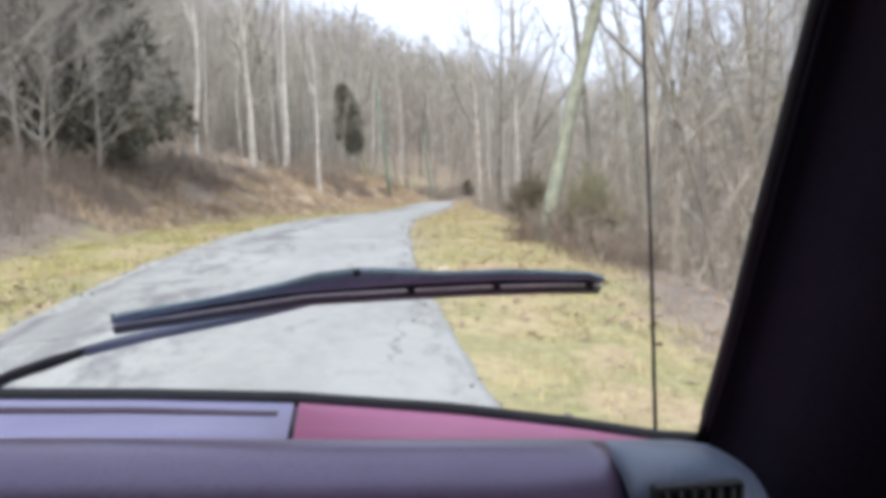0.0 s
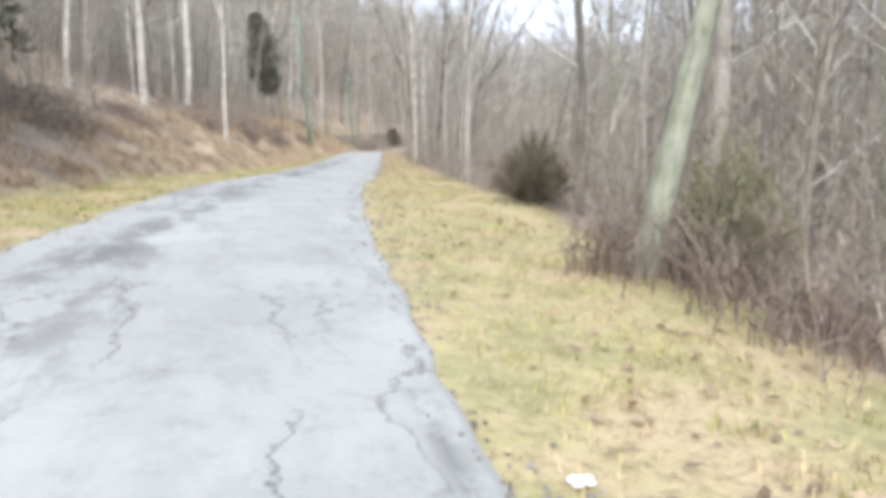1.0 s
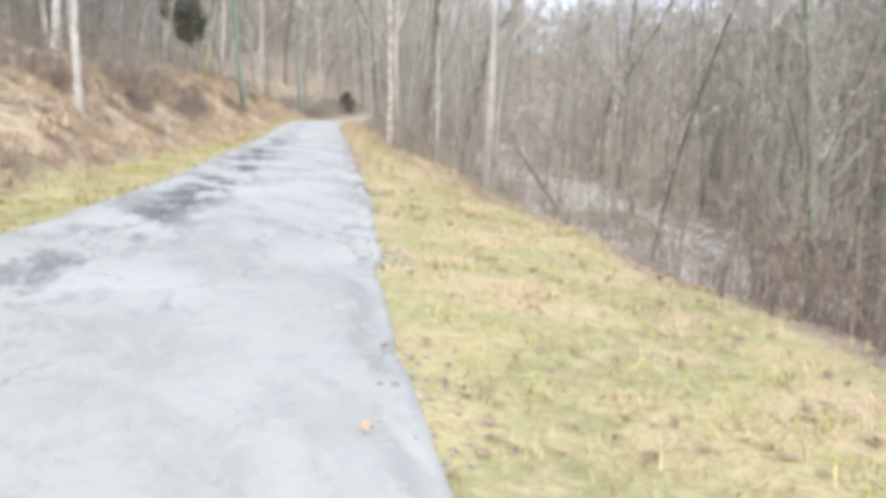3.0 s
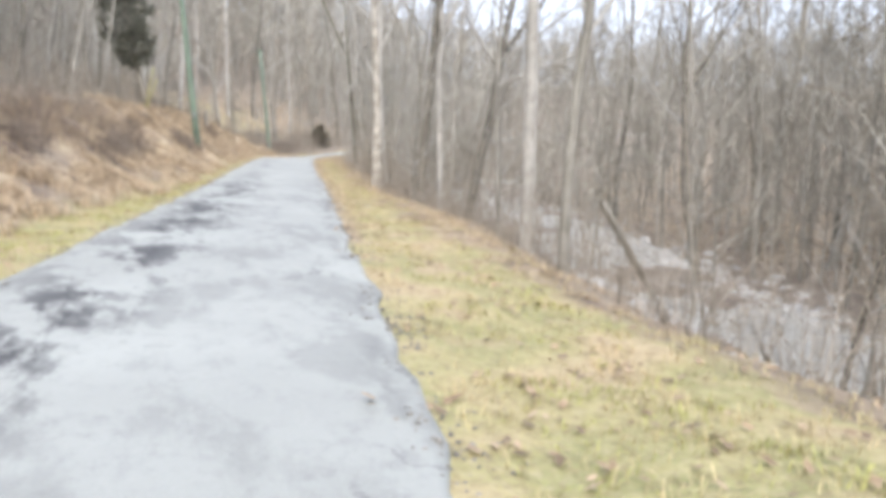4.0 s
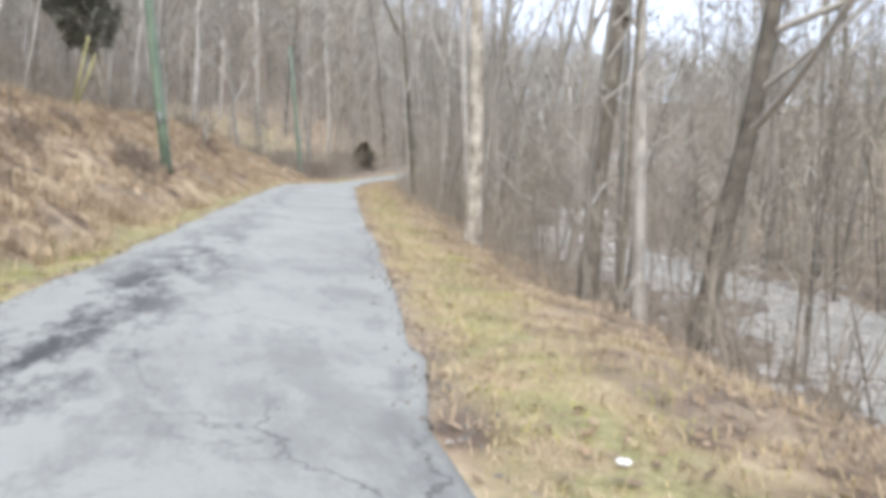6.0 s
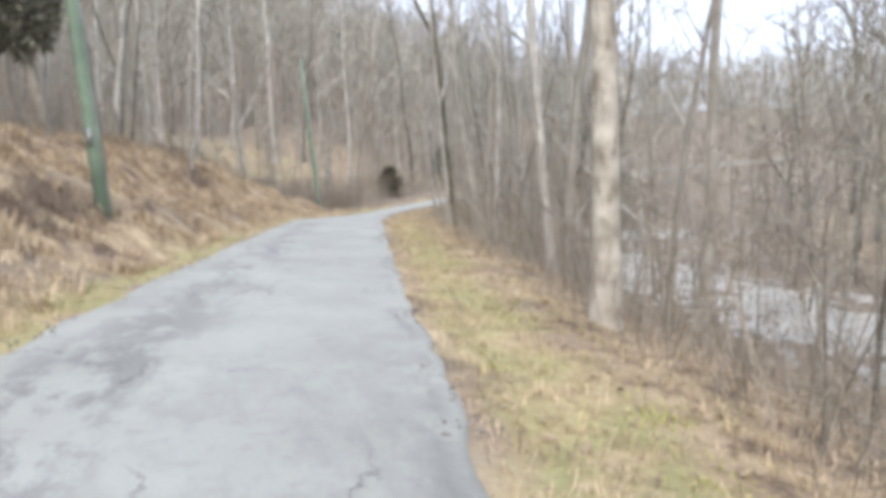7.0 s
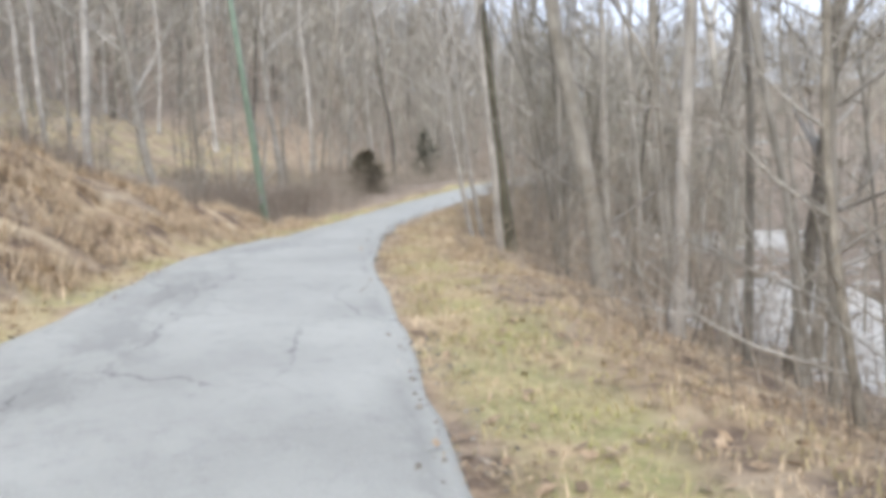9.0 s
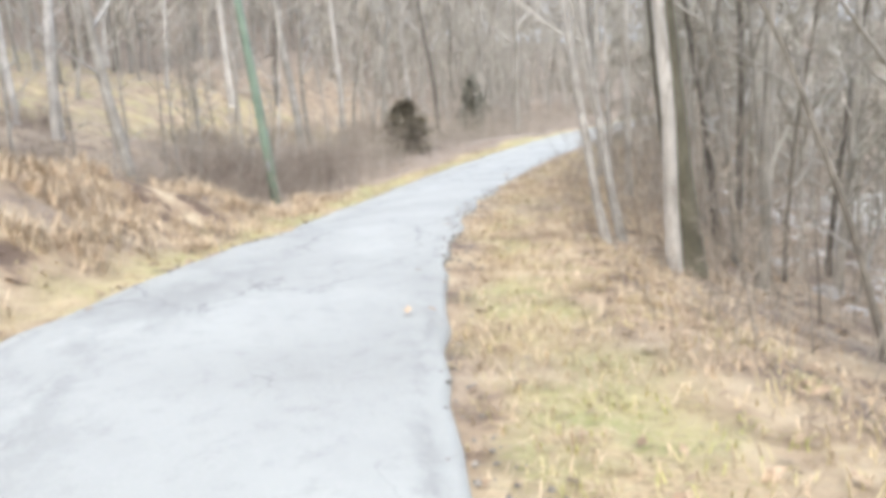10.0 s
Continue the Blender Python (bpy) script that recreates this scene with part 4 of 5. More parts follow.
for i, (x, y, w, t) in enumerate([(4.9, 14.0, 1.2, 0.9), (5.8, 15.3, 1.3, 0.9), (5.6, 12.9, 1.0, 0.7), (4.5, 15.2, 0.8, 0.7), (8.2, 20.5, 1.4, 1.5), (7.6, 25.2, 1.2, 1.2), (8.9, 29.5, 1.3, 1.2)]):
    bramble(x, y, w, t, 180, "brown leafless bramble thicket beside the grass verge", 90 + i)
for i, (x, y, w, t) in enumerate([(-6.2, 21.0, 1.8, 1.3), (-6.9, 13.0, 1.6, 1.1), (-7.0, 15.5, 1.7, 1.2), (-6.7, 18.2, 1.6, 1.2), (-8.2, 17.5, 1.8, 1.5), (-6.2, 22.5, 1.5, 1.1), (-8.6, 13.6, 1.8, 1.5), (-5.8, 26.0, 1.4, 0.9), (-5.0, 31.0, 1.5, 1.0), (-6.6, 27.5, 1.8, 1.1), (-4.6, 34.0, 1.5, 0.9), (-3.6, 41.0, 1.2, 0.7), (-1.6, 49.5, 1.7, 1.3), (1.2, 56.0, 1.5, 1.2), (3.2, 62.3, 1.4, 0.9), (8.6, 92.5, 1.7, 1.3), (9.6, 99.5, 1.8, 1.2), (11.8, 105.0, 1.8, 1.1), (8.0, 107.5, 1.7, 1.0), (14.5, 111.0, 1.7, 1.1), (6.5, 116.0, 1.8, 1.1), (13.0, 121.5, 1.9, 1.0), (18.0, 126.0, 1.9, 1.2), (12.5, 101.0, 1.8, 1.3), (18.5, 112.5, 1.8, 1.2), (22.5, 122.0, 2.0, 1.5), (14.7, 106.6, 1.7, 2.5), (17.4, 109.6, 2.0, 2.0)]):
    bramble(x, y, w, t, 210, "tangled reddish-brown bramble thicket on the hillside", 110 + i)

# low tufts on the face of the cut bank
tufts = random.Random(77)
for i in range(16):
    j = int(np.argmin(abs(LINE[:, 1] - tufts.uniform(46, 92))))
    off = -(LINE[j, 3] + tufts.uniform(2.2, 4.6))
    bramble(LINE[j, 0] + RIGHT[j, 0] * off, LINE[j, 1] + RIGHT[j, 1] * off, tufts.uniform(0.4, 0.8), tufts.uniform(0.3, 0.6), 90, "small brown bramble tuft on the tan cut bank", 140 + i)


for i, (x, y) in enumerate([(3.45, 59.4), (3.3, 57.9), (3.55, 60.9)]):
    bramble(x, y, 0.65, 0.5, 170, "dark matted bramble clump in a slump of the bank", 170 + i)


def low_brush():
    """Weed stalks and switches on the creek-side slope, taller where they close the view at the bend."""
    rng = random.Random(15)
    verts, faces = [], []
    made = 0
    while made < 7400:
        x, y = rng.uniform(6, 46), rng.uniform(26, 138)
        e, far, z, sy, half = beside(x, y)
        a = abs(e)
        near = lerp(sy, (26, 4.2), (45, 2.3), (60, 1.7), (90, 1.6), (110, 1.2))
        if e <= 0 and (sy < 104 or a < 3.5 or a > 14) or e > 0 and (a < near or a > near + rng.choice((2, 4, 9))):
            continue
        bend = lerp(sy, (88, 0), (96, 1))
        if noise.noise(Vector((x * 0.7, y * 0.7, 6))) < rng.uniform(-0.6, 0.3) - 0.4 * bend:
            continue
        made += 1
        tall = rng.uniform(0.25, 0.9) * (1 + (a - near) * 0.25) * (1 + 1.6 * bend * rng.random())
        if e < 0:
            tall = rng.uniform(0.4, 1.6)
        elif 70 < sy < 98 and a > near + 0.9:
            tall = rng.uniform(0.6, 2.1)
        b = Vector((x, y, height(x, y) - 0.05))
        pts = wander(rng, b, Vector((rng.uniform(-0.5, 0.5), rng.uniform(-0.5, 0.5), 1)), tall, 3, 0.2)
        tube(verts, faces, pts, [0.004 + 0.002 * tall, 0.004, 0.003, 0.0015], 3)
        for _ in range(int(3 + tall * 3)):
            p = pts[1].lerp(pts[rng.randint(2, 3)], rng.random())
            d = Vector((rng.uniform(-1, 1), rng.uniform(-1, 1), rng.uniform(-0.2, 1))) * rng.uniform(0.2, 0.5) * (0.35 + 0.3 * tall)
            s = d.cross(Vector((0.3, 0.5, 0.2))).normalized() * 0.005
            k = len(verts)
            verts.extend([p - s, p + s, p + d])
            faces.append((k, k + 1, k + 2))
    tagged(new("weed_stalks", mesh_of("weed_stalks", verts, faces, BRUSH)), "dry brown weed stalks and switches on the creek slope", "brush", kind="stuff")


undergrowth()
low_brush()
blades("verge_grass", "short dry straw-coloured grass on the verges", 62000, 21, on_verge, STRAW, (0.05, 0.16), 0.005, 0.85)
blades("green_grass", "short yellow-green winter grass on the verges", 26000, 25, on_green, GREEN_GRASS, (0.05, 0.13), 0.006, 0.85, True)
blades("tufted_grass", "pale tan tufts of dead grass on the creek-side verge", 44000, 23, on_tufts, TAN_GRASS, (0.05, 0.19), 0.0045, 1.05)
blades("bank_grass", "long drooping tan grass on the cut bank", 66000, 22, on_bank, TAN_GRASS, (0.15, 0.45), 0.009, 0.95, True)


def leaf_litter():
    rng = random.Random(33)
    verts, faces = [], []
    made = 0
    while made < 24000:
        x, y = rng.uniform(-10, 32), rng.uniform(3, 115)
        e, far, z, sy, half = beside(x, y)
        if abs(e) > 9 or (e == 0 and (abs(far) < half - 0.4 or rng.random() < 0.8)) or noise.noise(Vector((x * 0.5, y * 0.5, 8))) < rng.uniform(-0.4, 0.4) - (0.5 if e > lerp(sy, (40, 3), (60, 1.2)) and sy > 42 else 0):
            continue
        made += 1
        h = height(x, y) + (0.015 if e else 0.07)
        w, L = rng.uniform(0, 6.28), rng.uniform(0.03, 0.065)
        a, b = Vector((math.cos(w), math.sin(w), rng.uniform(-0.5, 0.5))) * L, Vector((-math.sin(w), math.cos(w), rng.uniform(-0.5, 0.5))) * L * 0.6
        c = Vector((x, y, h + 0.02))
        k = len(verts)
        verts.extend([c - a, c - b, c + a, c + b])
        faces.append((k, k + 1, k + 2, k + 3))
    tagged(new("fallen_leaves", mesh_of("fallen_leaves", verts, faces, LEAVES, False)), "brown fallen leaves scattered over verge and bank", "leaves", kind="stuff")


leaf_litter()


def edge_gravel():
    """Loose stones and crumbled asphalt along both edges of the lane."""
    rng = random.Random(52)
    verts, faces = [], []
    made = 0
    while made < 6000:
        i = rng.randrange(len(LINE) - 1)
        x, y, z, half = LINE[i] + (LINE[i + 1] - LINE[i]) * rng.random()
        if not 3 < y < 112 or noise.noise(Vector((x * 0.6, y * 0.6, 21))) < rng.uniform(-0.3, 0.35):
            continue
        made += 1
        c = rng.choice((-1, 1, 1)) * (half + rng.gauss(0.08, 0.16))
        px, py = x + RIGHT[i, 0] * c, y + RIGHT[i, 1] * c
        r = 0.008 + 0.022 * rng.random() ** 2
        b = Vector((px, py, height(px, py) + (0.03 if abs(c) < half else 0) + r * 0.3))
        k = len(verts)
        w = rng.uniform(0, 6.28)
        for a in range(4):
            verts.append(b + Vector((math.cos(w + a * 1.57) * r * rng.uniform(0.7, 1.3), math.sin(w + a * 1.57) * r * rng.uniform(0.7, 1.3), rng.uniform(-0.3, 0.2) * r)))
        verts.extend([b + Vector((0, 0, r * rng.uniform(0.5, 0.9))), b - Vector((0, 0, r))])
        for a in range(4):
            faces.extend([(k + a, k + (a + 1) % 4, k + 4), (k + (a + 1) % 4, k + a, k + 5)])
    tagged(new("edge_gravel", mesh_of("edge_gravel", verts, faces, GRAVEL, False)), "loose grey gravel along the crumbling road edges", "gravel", kind="stuff")


edge_gravel()


# ---- the creek ----
def creek():
    side = [i for i in range(len(LINE)) if 20 < LINE[i, 1] < 112]
    verts, faces = [], []
    for i in side:
        y = LINE[i, 1]
        c = 11.5 + 1.6 * math.sin(y * 0.11) + LINE[i, 3]
        for w in (-3.0, -1, 1, 3.0):
            x2, y2 = LINE[i, 0] + RIGHT[i, 0] * (c + w), y + RIGHT[i, 1] * (c + w)
            verts.append((x2, y2, LINE[i, 2] - 2.75))
    for j in range(len(side) - 1):
        for k in range(3):
            faces.append((j * 4 + k, j * 4 + k + 1, j * 4 + k + 5, j * 4 + k + 4))
    tagged(new("water", mesh_of("water", verts, faces, WATER)), "shallow pale creek below the lane", "water", kind="structure")
    rng = random.Random(41)
    verts, faces = [], []
    for _ in range(1500):
        i = rng.choice(side)
        y = LINE[i, 1]
        c = 11.5 + 1.6 * math.sin(y * 0.11) + LINE[i, 3] + rng.choice((-1, 1)) * abs(rng.gauss(2.6, 1.3))
        x2, y2 = LINE[i, 0] + RIGHT[i, 0] * c, y + RIGHT[i, 1] * c
        r = rng.uniform(0.06, 0.34)
        b = Vector((x2, y2, max(height(x2, y2), LINE[i, 2] - 2.8)))
        k = len(verts)
        for a in range(6):
            w = a / 6 * 6.28
            q = r * rng.uniform(0.75, 1.2)
            verts.append(b + Vector((math.cos(w) * q, math.sin(w) * q, -0.05)))
        for a in range(6):
            w = a / 6 * 6.28
            q = r * rng.uniform(0.45, 0.8)
            verts.append(b + Vector((math.cos(w) * q, math.sin(w) * q, r * rng.uniform(0.22, 0.42))))
        faces.extend([(k + a, k + (a + 1) % 6, k + 6 + (a + 1) % 6, k + 6 + a) for a in range(6)])
        faces.append(tuple(k + 6 + a for a in range(6)))
    tagged(new("creek_stones", mesh_of("creek_stones", verts, faces, STONE, False)), "pale stones along the creek bed", "stones", kind="stuff")


creek()


# ---- poles and roadside bits ----
def utility_pole(x, y, lean, turn, label):
    root = new("utility_pole")
    v, f = [], []
    pts = [Vector((0, 0, -0.6)), Vector((0, 0, 2)), Vector((0, 0, 6)), Vector((0, 0, 10.5))]
    tube(v, f, pts, [0.165, 0.155, 0.135, 0.11], 14, True)
    part("shaft", mesh_of("shaft", v, f, POLE), root)
    v, f = [], []
    tube(v, f, [Vector((0, -0.17, 1.4)), Vector((0, -0.165, 1.75))], [0.05, 0.05], 8, True)
    part("tag", mesh_of("tag", v, f, STEEL), root)
    v, f = [], []
    tube(v, f, [Vector((0.15, -0.05, 0.0)), Vector((0.13, -0.05, 6)), Vector((0.11, -0.04, 10))], [0.012, 0.012, 0.012], 5)
    part("ground_wire", mesh_of("ground_wire", v, f, STEEL), root)
    root.matrix_basis = pose(x, y, height(x, y), 0, lean, turn)
    return tagged(root, label, "utility pole", "utility poles")


utility_pole(6.81, 72.6, -6, -14, "green-treated wooden utility pole leaning on the bank")
utility_pole(15.74, 105.3, -6, -20, "green-treated wooden utility pole beside the bend")


def guy_guard(x, y, dx, dz, label):
    """A wire from its anchor in the bank up to the pole, its lower end sheathed; dx and dz lead to the clamp."""
    root = new("guy_wire")
    g = height(x, y)
    b, top = Vector((0, 0, -0.1)), Vector((dx, 0.35, dz))
    v, f = [], []
    tube(v, f, [b, top], [0.008, 0.008], 5)
    part("wire", mesh_of("wire", v, f, STEEL), root)
    v, f = [], []
    tube(v, f, [b.lerp(top, u) for u in (0.07, 0.18, 0.29)], [0.034, 0.032, 0.03], 8, True)
    part("guard", mesh_of("guard", v, f, YELLOW), root, "yellow plastic guard tube")
    root.matrix_basis = pose(x, y, g)
    return tagged(root, label, "guy wire", "guy wires")


guy_guard(4.22, 71.65, 1.75, 8.4, "steep guy wire with yellow guard beside the pole")
guy_guard(4.24, 71.75, 2.25, 6.6, "slanting guy wire with yellow guard below the pole")


def scrap(name, label, x, y, size, material, category):
    rng = random.Random(int(x * 100))
    bm = bmesh.new()
    bmesh.ops.create_grid(bm, x_segments=4, y_segments=4, size=size)
    for q in bm.verts:
        q.co.z += rng.uniform(0, size * 0.5)
        q.co.x += rng.uniform(-0.2, 0.2) * size
        q.co.y += rng.uniform(-0.2, 0.2) * size
    bmesh.ops.solidify(bm, geom=bm.faces[:], thickness=0.004)
    me = bpy.data.meshes.new(name)
    bm.to_mesh(me)
    bm.free()
    me.materials.append(material)
    ob = new(name, me)
    ob.matrix_basis = pose(x, y, height(x, y) + 0.03)
    return tagged(ob, label, category)


scrap("yellow_leaf", "crumpled yellow leaf lying on the grass verge", 2.51, 10.14, 0.045, YELLOW, "leaf")
scrap("yellow_leaf", "small crumpled yellow leaf in the verge grass", 2.0, 8.5, 0.045, YELLOW, "leaf")
scrap("paper_scrap", "white paper scrap at the road edge", 1.73, 10.7, 0.05, WHITE, "litter")
scrap("paper_scrap", "white paper scrap in the verge grass", 9.5, 50.8, 0.035, WHITE, "litter")


# ---- the van, standing on the lane where the drive begins ----
# Its own axes: x to its right, y ahead, z up, from a point at the passenger's eye level.
PLUM = mat("dark_plum_vinyl", (0.11, 0.07, 0.115), (0.14, 0.092, 0.145), (0.092, 0.06, 0.096), 6, 220, 0.3, 0.12, dist=0.002)
PLUM.node_tree.nodes["Principled BSDF"].inputs["IOR"].default_value = 1.9
PLUM.node_tree.nodes["Principled BSDF"].inputs["Specular Tint"].default_value = (0.72, 0.74, 1.0, 1)
# Maroon dash pad: the daylight on it is put into this rose colour.
PINK = mat("faded_rose_dash_pad", (0.53, 0.155, 0.29), (0.6, 0.19, 0.34), (0.48, 0.135, 0.26), 5, 200, 0.6, 0.1, dist=0.002)
LILAC = mat("lilac_grey_dash_tray", (0.4, 0.37, 0.56), (0.47, 0.44, 0.63), (0.35, 0.32, 0.5), 5, 200, 0.5, 0.1, dist=0.002)
SLATE = mat("slate_blue_plastic", (0.13, 0.16, 0.22), (0.18, 0.21, 0.28), (0.11, 0.13, 0.18), 7, 200, 0.4, 0.1, dist=0.002)
DARK_TRIM = mat("dark_maroon_trim", (0.014, 0.011, 0.021), (0.021, 0.014, 0.025), (0.011, 0.008, 0.016), 6, 150, 0.9, 0.1, dist=0.002)
DARK_TRIM.node_tree.nodes["Principled BSDF"].inputs["Specular IOR Level"].default_value = 0.1
RUBBER = mat("black_rubber", (0.012, 0.012, 0.014), (0.02, 0.02, 0.022), None, 20, 150, 0.7, 0.2, dist=0.002)
# Blue is pushed into this grey to offset rose light bounced off the dash.
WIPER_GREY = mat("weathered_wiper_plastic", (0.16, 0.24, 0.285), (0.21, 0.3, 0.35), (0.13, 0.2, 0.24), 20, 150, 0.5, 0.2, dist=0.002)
CHROME = mat("brushed_metal", (0.55, 0.55, 0.56), (0.65, 0.65, 0.66), None, 20, 150, 0.3, 0.1, 1.0, dist=0.001)
GREY_RUBBER = mat("greyed_rubber", (0.06, 0.066, 0.07), (0.085, 0.092, 0.097), None, 20, 150, 0.6, 0.2, dist=0.002)
SLOT_SHADE = mat("brown_slot", (0.1, 0.07, 0.09), (0.13, 0.09, 0.11), None, 20, 150, 0.8, 0.1, dist=0.002)
PAINT = mat("maroon_car_paint", (0.15, 0.018, 0.03), (0.18, 0.024, 0.04), (0.13, 0.016, 0.026), 2, 60, 0.28, 0.02)
CLOTH = mat("maroon_seat_cloth", (0.09, 0.03, 0.04), (0.13, 0.045, 0.06), (0.07, 0.025, 0.03), 9, 160, 0.95, 0.3, dist=0.003)
LAMP_GLASS = mat("clear_lamp_plastic", (0.6, 0.6, 0.6), (0.7, 0.7, 0.7), None, 9, 80, 0.15, 0.05)
RED_GLASS = mat("red_lamp_plastic", (0.4, 0.02, 0.02), (0.5, 0.03, 0.03), None, 9, 80, 0.15, 0.05)

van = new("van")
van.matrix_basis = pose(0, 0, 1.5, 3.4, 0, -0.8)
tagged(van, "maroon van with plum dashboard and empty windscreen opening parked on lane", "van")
MID = -0.38


def solid(name, boxes, material, parent, label="", bevel=0.01, turn=None):
    """Bevelled boxes (x0, x1, y0, y1, z0, z1), joined into one part."""
    bm = bmesh.new()
    for x0, x1, y0, y1, z0, z1 in boxes:
        m = Matrix.Translation(((x0 + x1) / 2, (y0 + y1) / 2, (z0 + z1) / 2)) @ Matrix.Diagonal((x1 - x0, y1 - y0, z1 - z0, 1))
        bmesh.ops.create_cube(bm, size=1, matrix=m)
    if bevel:
        bmesh.ops.bevel(bm, geom=bm.edges[:], offset=bevel, segments=2, affect="EDGES")
    if turn is not None:
        bm.transform(turn)
    me = bpy.data.meshes.new(name)
    bm.to_mesh(me)
    bm.free()
    me.materials.append(material)
    return part(name, me, parent, label)


def loft(name, rows, material, parent, label="", thick=0.0, closed=False):
    """A skin through rows of points of equal length."""
    k = len(rows[0])
    verts = [Vector(p) for r in rows for p in r]
    faces = [(j * k + i, j * k + (i + 1) % k, (j + 1) * k + (i + 1) % k, (j + 1) * k + i) for j in range(len(rows) - 1) for i in range(k if closed else k - 1)]
    if closed:
        faces += [tuple(range(k))[::-1], tuple((len(rows) - 1) * k + i for i in range(k))]
    me = mesh_of(name, verts, faces, material)
    ob = part(name, me, parent, label)
    if thick:
        s = ob.modifiers.new("thickness", "SOLIDIFY")
        s.thickness, s.offset = thick, 0
    return ob


def plate(name, outline, x0, x1, material, parent, label="", bevel=0.008):
    """An outline in y and z, as thick as from x0 to x1."""
    bm = bmesh.new()
    a = [bm.verts.new((x0, y, z)) for y, z in outline]
    f = bm.faces.new(a)
    g = bmesh.ops.extrude_face_region(bm, geom=[f])
    bmesh.ops.translate(bm, verts=[q for q in g["geom"] if isinstance(q, bmesh.types.BMVert)], vec=(x1 - x0, 0, 0))
    bmesh.ops.recalc_face_normals(bm, faces=bm.faces[:])
    if bevel:
        bmesh.ops.bevel(bm, geom=[e for e in bm.edges if len(e.link_faces) == 2 and e.calc_face_angle(0) > 0.7], offset=bevel, segments=2, affect="EDGES")
    me = bpy.data.meshes.new(name)
    bm.to_mesh(me)
    bm.free()
    me.materials.append(material)
    return part(name, me, parent, label)


def rod(name, pts, radii, sides, material, parent, label=""):
    v, f = [], []
    tube(v, f, [Vector(p) for p in pts], radii, sides, True)
    return part(name, mesh_of(name, v, f, material), parent, label)


def mirrored(x):
    return 2 * MID - x


# dashboard: the top between windscreen base and crest, split into a lilac tray and a rose pad, and the rolled front
BASE = [(-1.16, 0.83, -0.285), (-0.95, 0.93, -0.285), (-0.7, 1.0, -0.287), (-0.41, 1.0, -0.291), (-0.233, 0.99, -0.298), (-0.049, 0.96, -0.303),
        (0.148, 0.93, -0.319), (0.284, 0.89, -0.331), (0.392, 0.85, -0.342), (0.43, 0.83, -0.34)]
CREST_Z = -0.244


def dash_row(u, seam):
    """A line across the dash top: u = 0 at the windscreen, 1 at the crest."""
    out = []
    for x, y, z in BASE:
        out.append((x * (1 - 0.12 * u), y + (0.66 - y) * u, z + (CREST_Z - 0.006 - 0.06 * max(x, -0.35) - z) * u))
    return out


dash = solid("dashboard", [(-1.14, 0.4, 0.45, 0.6, -0.62, -0.35)], PLUM, van, "plum dashboard with rolled padded front", 0.03)
rows = [dash_row(u, 0) for u in (0, 0.25, 0.5, 0.75, 1)]
loft("tray", [[r[i] for i in range(0, 6)] for r in rows], LILAC, dash, "lilac-grey flat dash tray", 0.006)
loft("pad", [[(r[i][0] + (0.006 if i == 5 else 0), r[i][1], r[i][2]) for i in range(5, 9)] for r in rows], PINK, dash, "maroon dash pad with its daylight painted rose-pink", 0.006)
near, off = dash_row(0.42, 0), dash_row(0.3, 0)
# Raised dark strip stands for the shade inside the recessed defroster groove.
loft("slot", [[(x, y, z + 0.0045) for x, y, z in r[1:5]] + [(-0.062, r[5][1], r[5][2] + 0.004)] for r in (off, near)], SLOT_SHADE, dash, "dark strip for the shade in the defroster slot", 0.002)
loft("seam", [[(-0.052 * (1 - 0.12 * u), 0.96 - 0.3 * u, -0.301 + (CREST_Z - 0.003 + 0.301) * u - 0.004), (-0.036 * (1 - 0.12 * u), 0.96 - 0.3 * u, -0.301 + (CREST_Z - 0.003 + 0.301) * u - 0.004)] for u in (0, 0.5, 1)], RUBBER, dash, "", 0.003)
POD = [(0.69, -0.271), (0.66, -0.254), (0.635, -0.247), (0.605, -0.2445), (0.583, -0.2465), (0.568, -0.253), (0.560, -0.265), (0.556, -0.30), (0.553, -0.362), (0.55, -0.42), (0.55, -0.6)]
profile = [(0.69, -0.271), (0.66, -0.254), (0.635, -0.247), (0.61, -0.249), (0.585, -0.26), (0.567, -0.28), (0.557, -0.314), (0.552, -0.362), (0.55, -0.42), (0.55, -0.6)]
loft("glove_box_pad", [[(x, y + 0.04 * max(0, -x - 0.1), z + 0.006 - 0.06 * max(x, -0.35)) for y, z in profile] for x in (-1.12, -0.8, -0.5, -0.25, 0.0, 0.1, 0.17, 0.22, 0.238)], PLUM, dash, "", 0.012)
pod = loft("vent_pod", [[(x, y - 0.006 - dy, z - 0.008 - dz) for y, z in POD] for x, dy, dz in ((0.236, -0.006, 0.006), (0.248, 0.0, 0.0), (0.28, 0.0, 0.002), (0.312, 0.0, 0.004), (0.333, -0.002, 0.008), (0.349, -0.006, 0.016), (0.359, -0.014, 0.032), (0.364, -0.03, 0.07))], SLATE, dash, "slate-blue rounded vent housing", 0.012)
VENT = (0.243, 0.317)
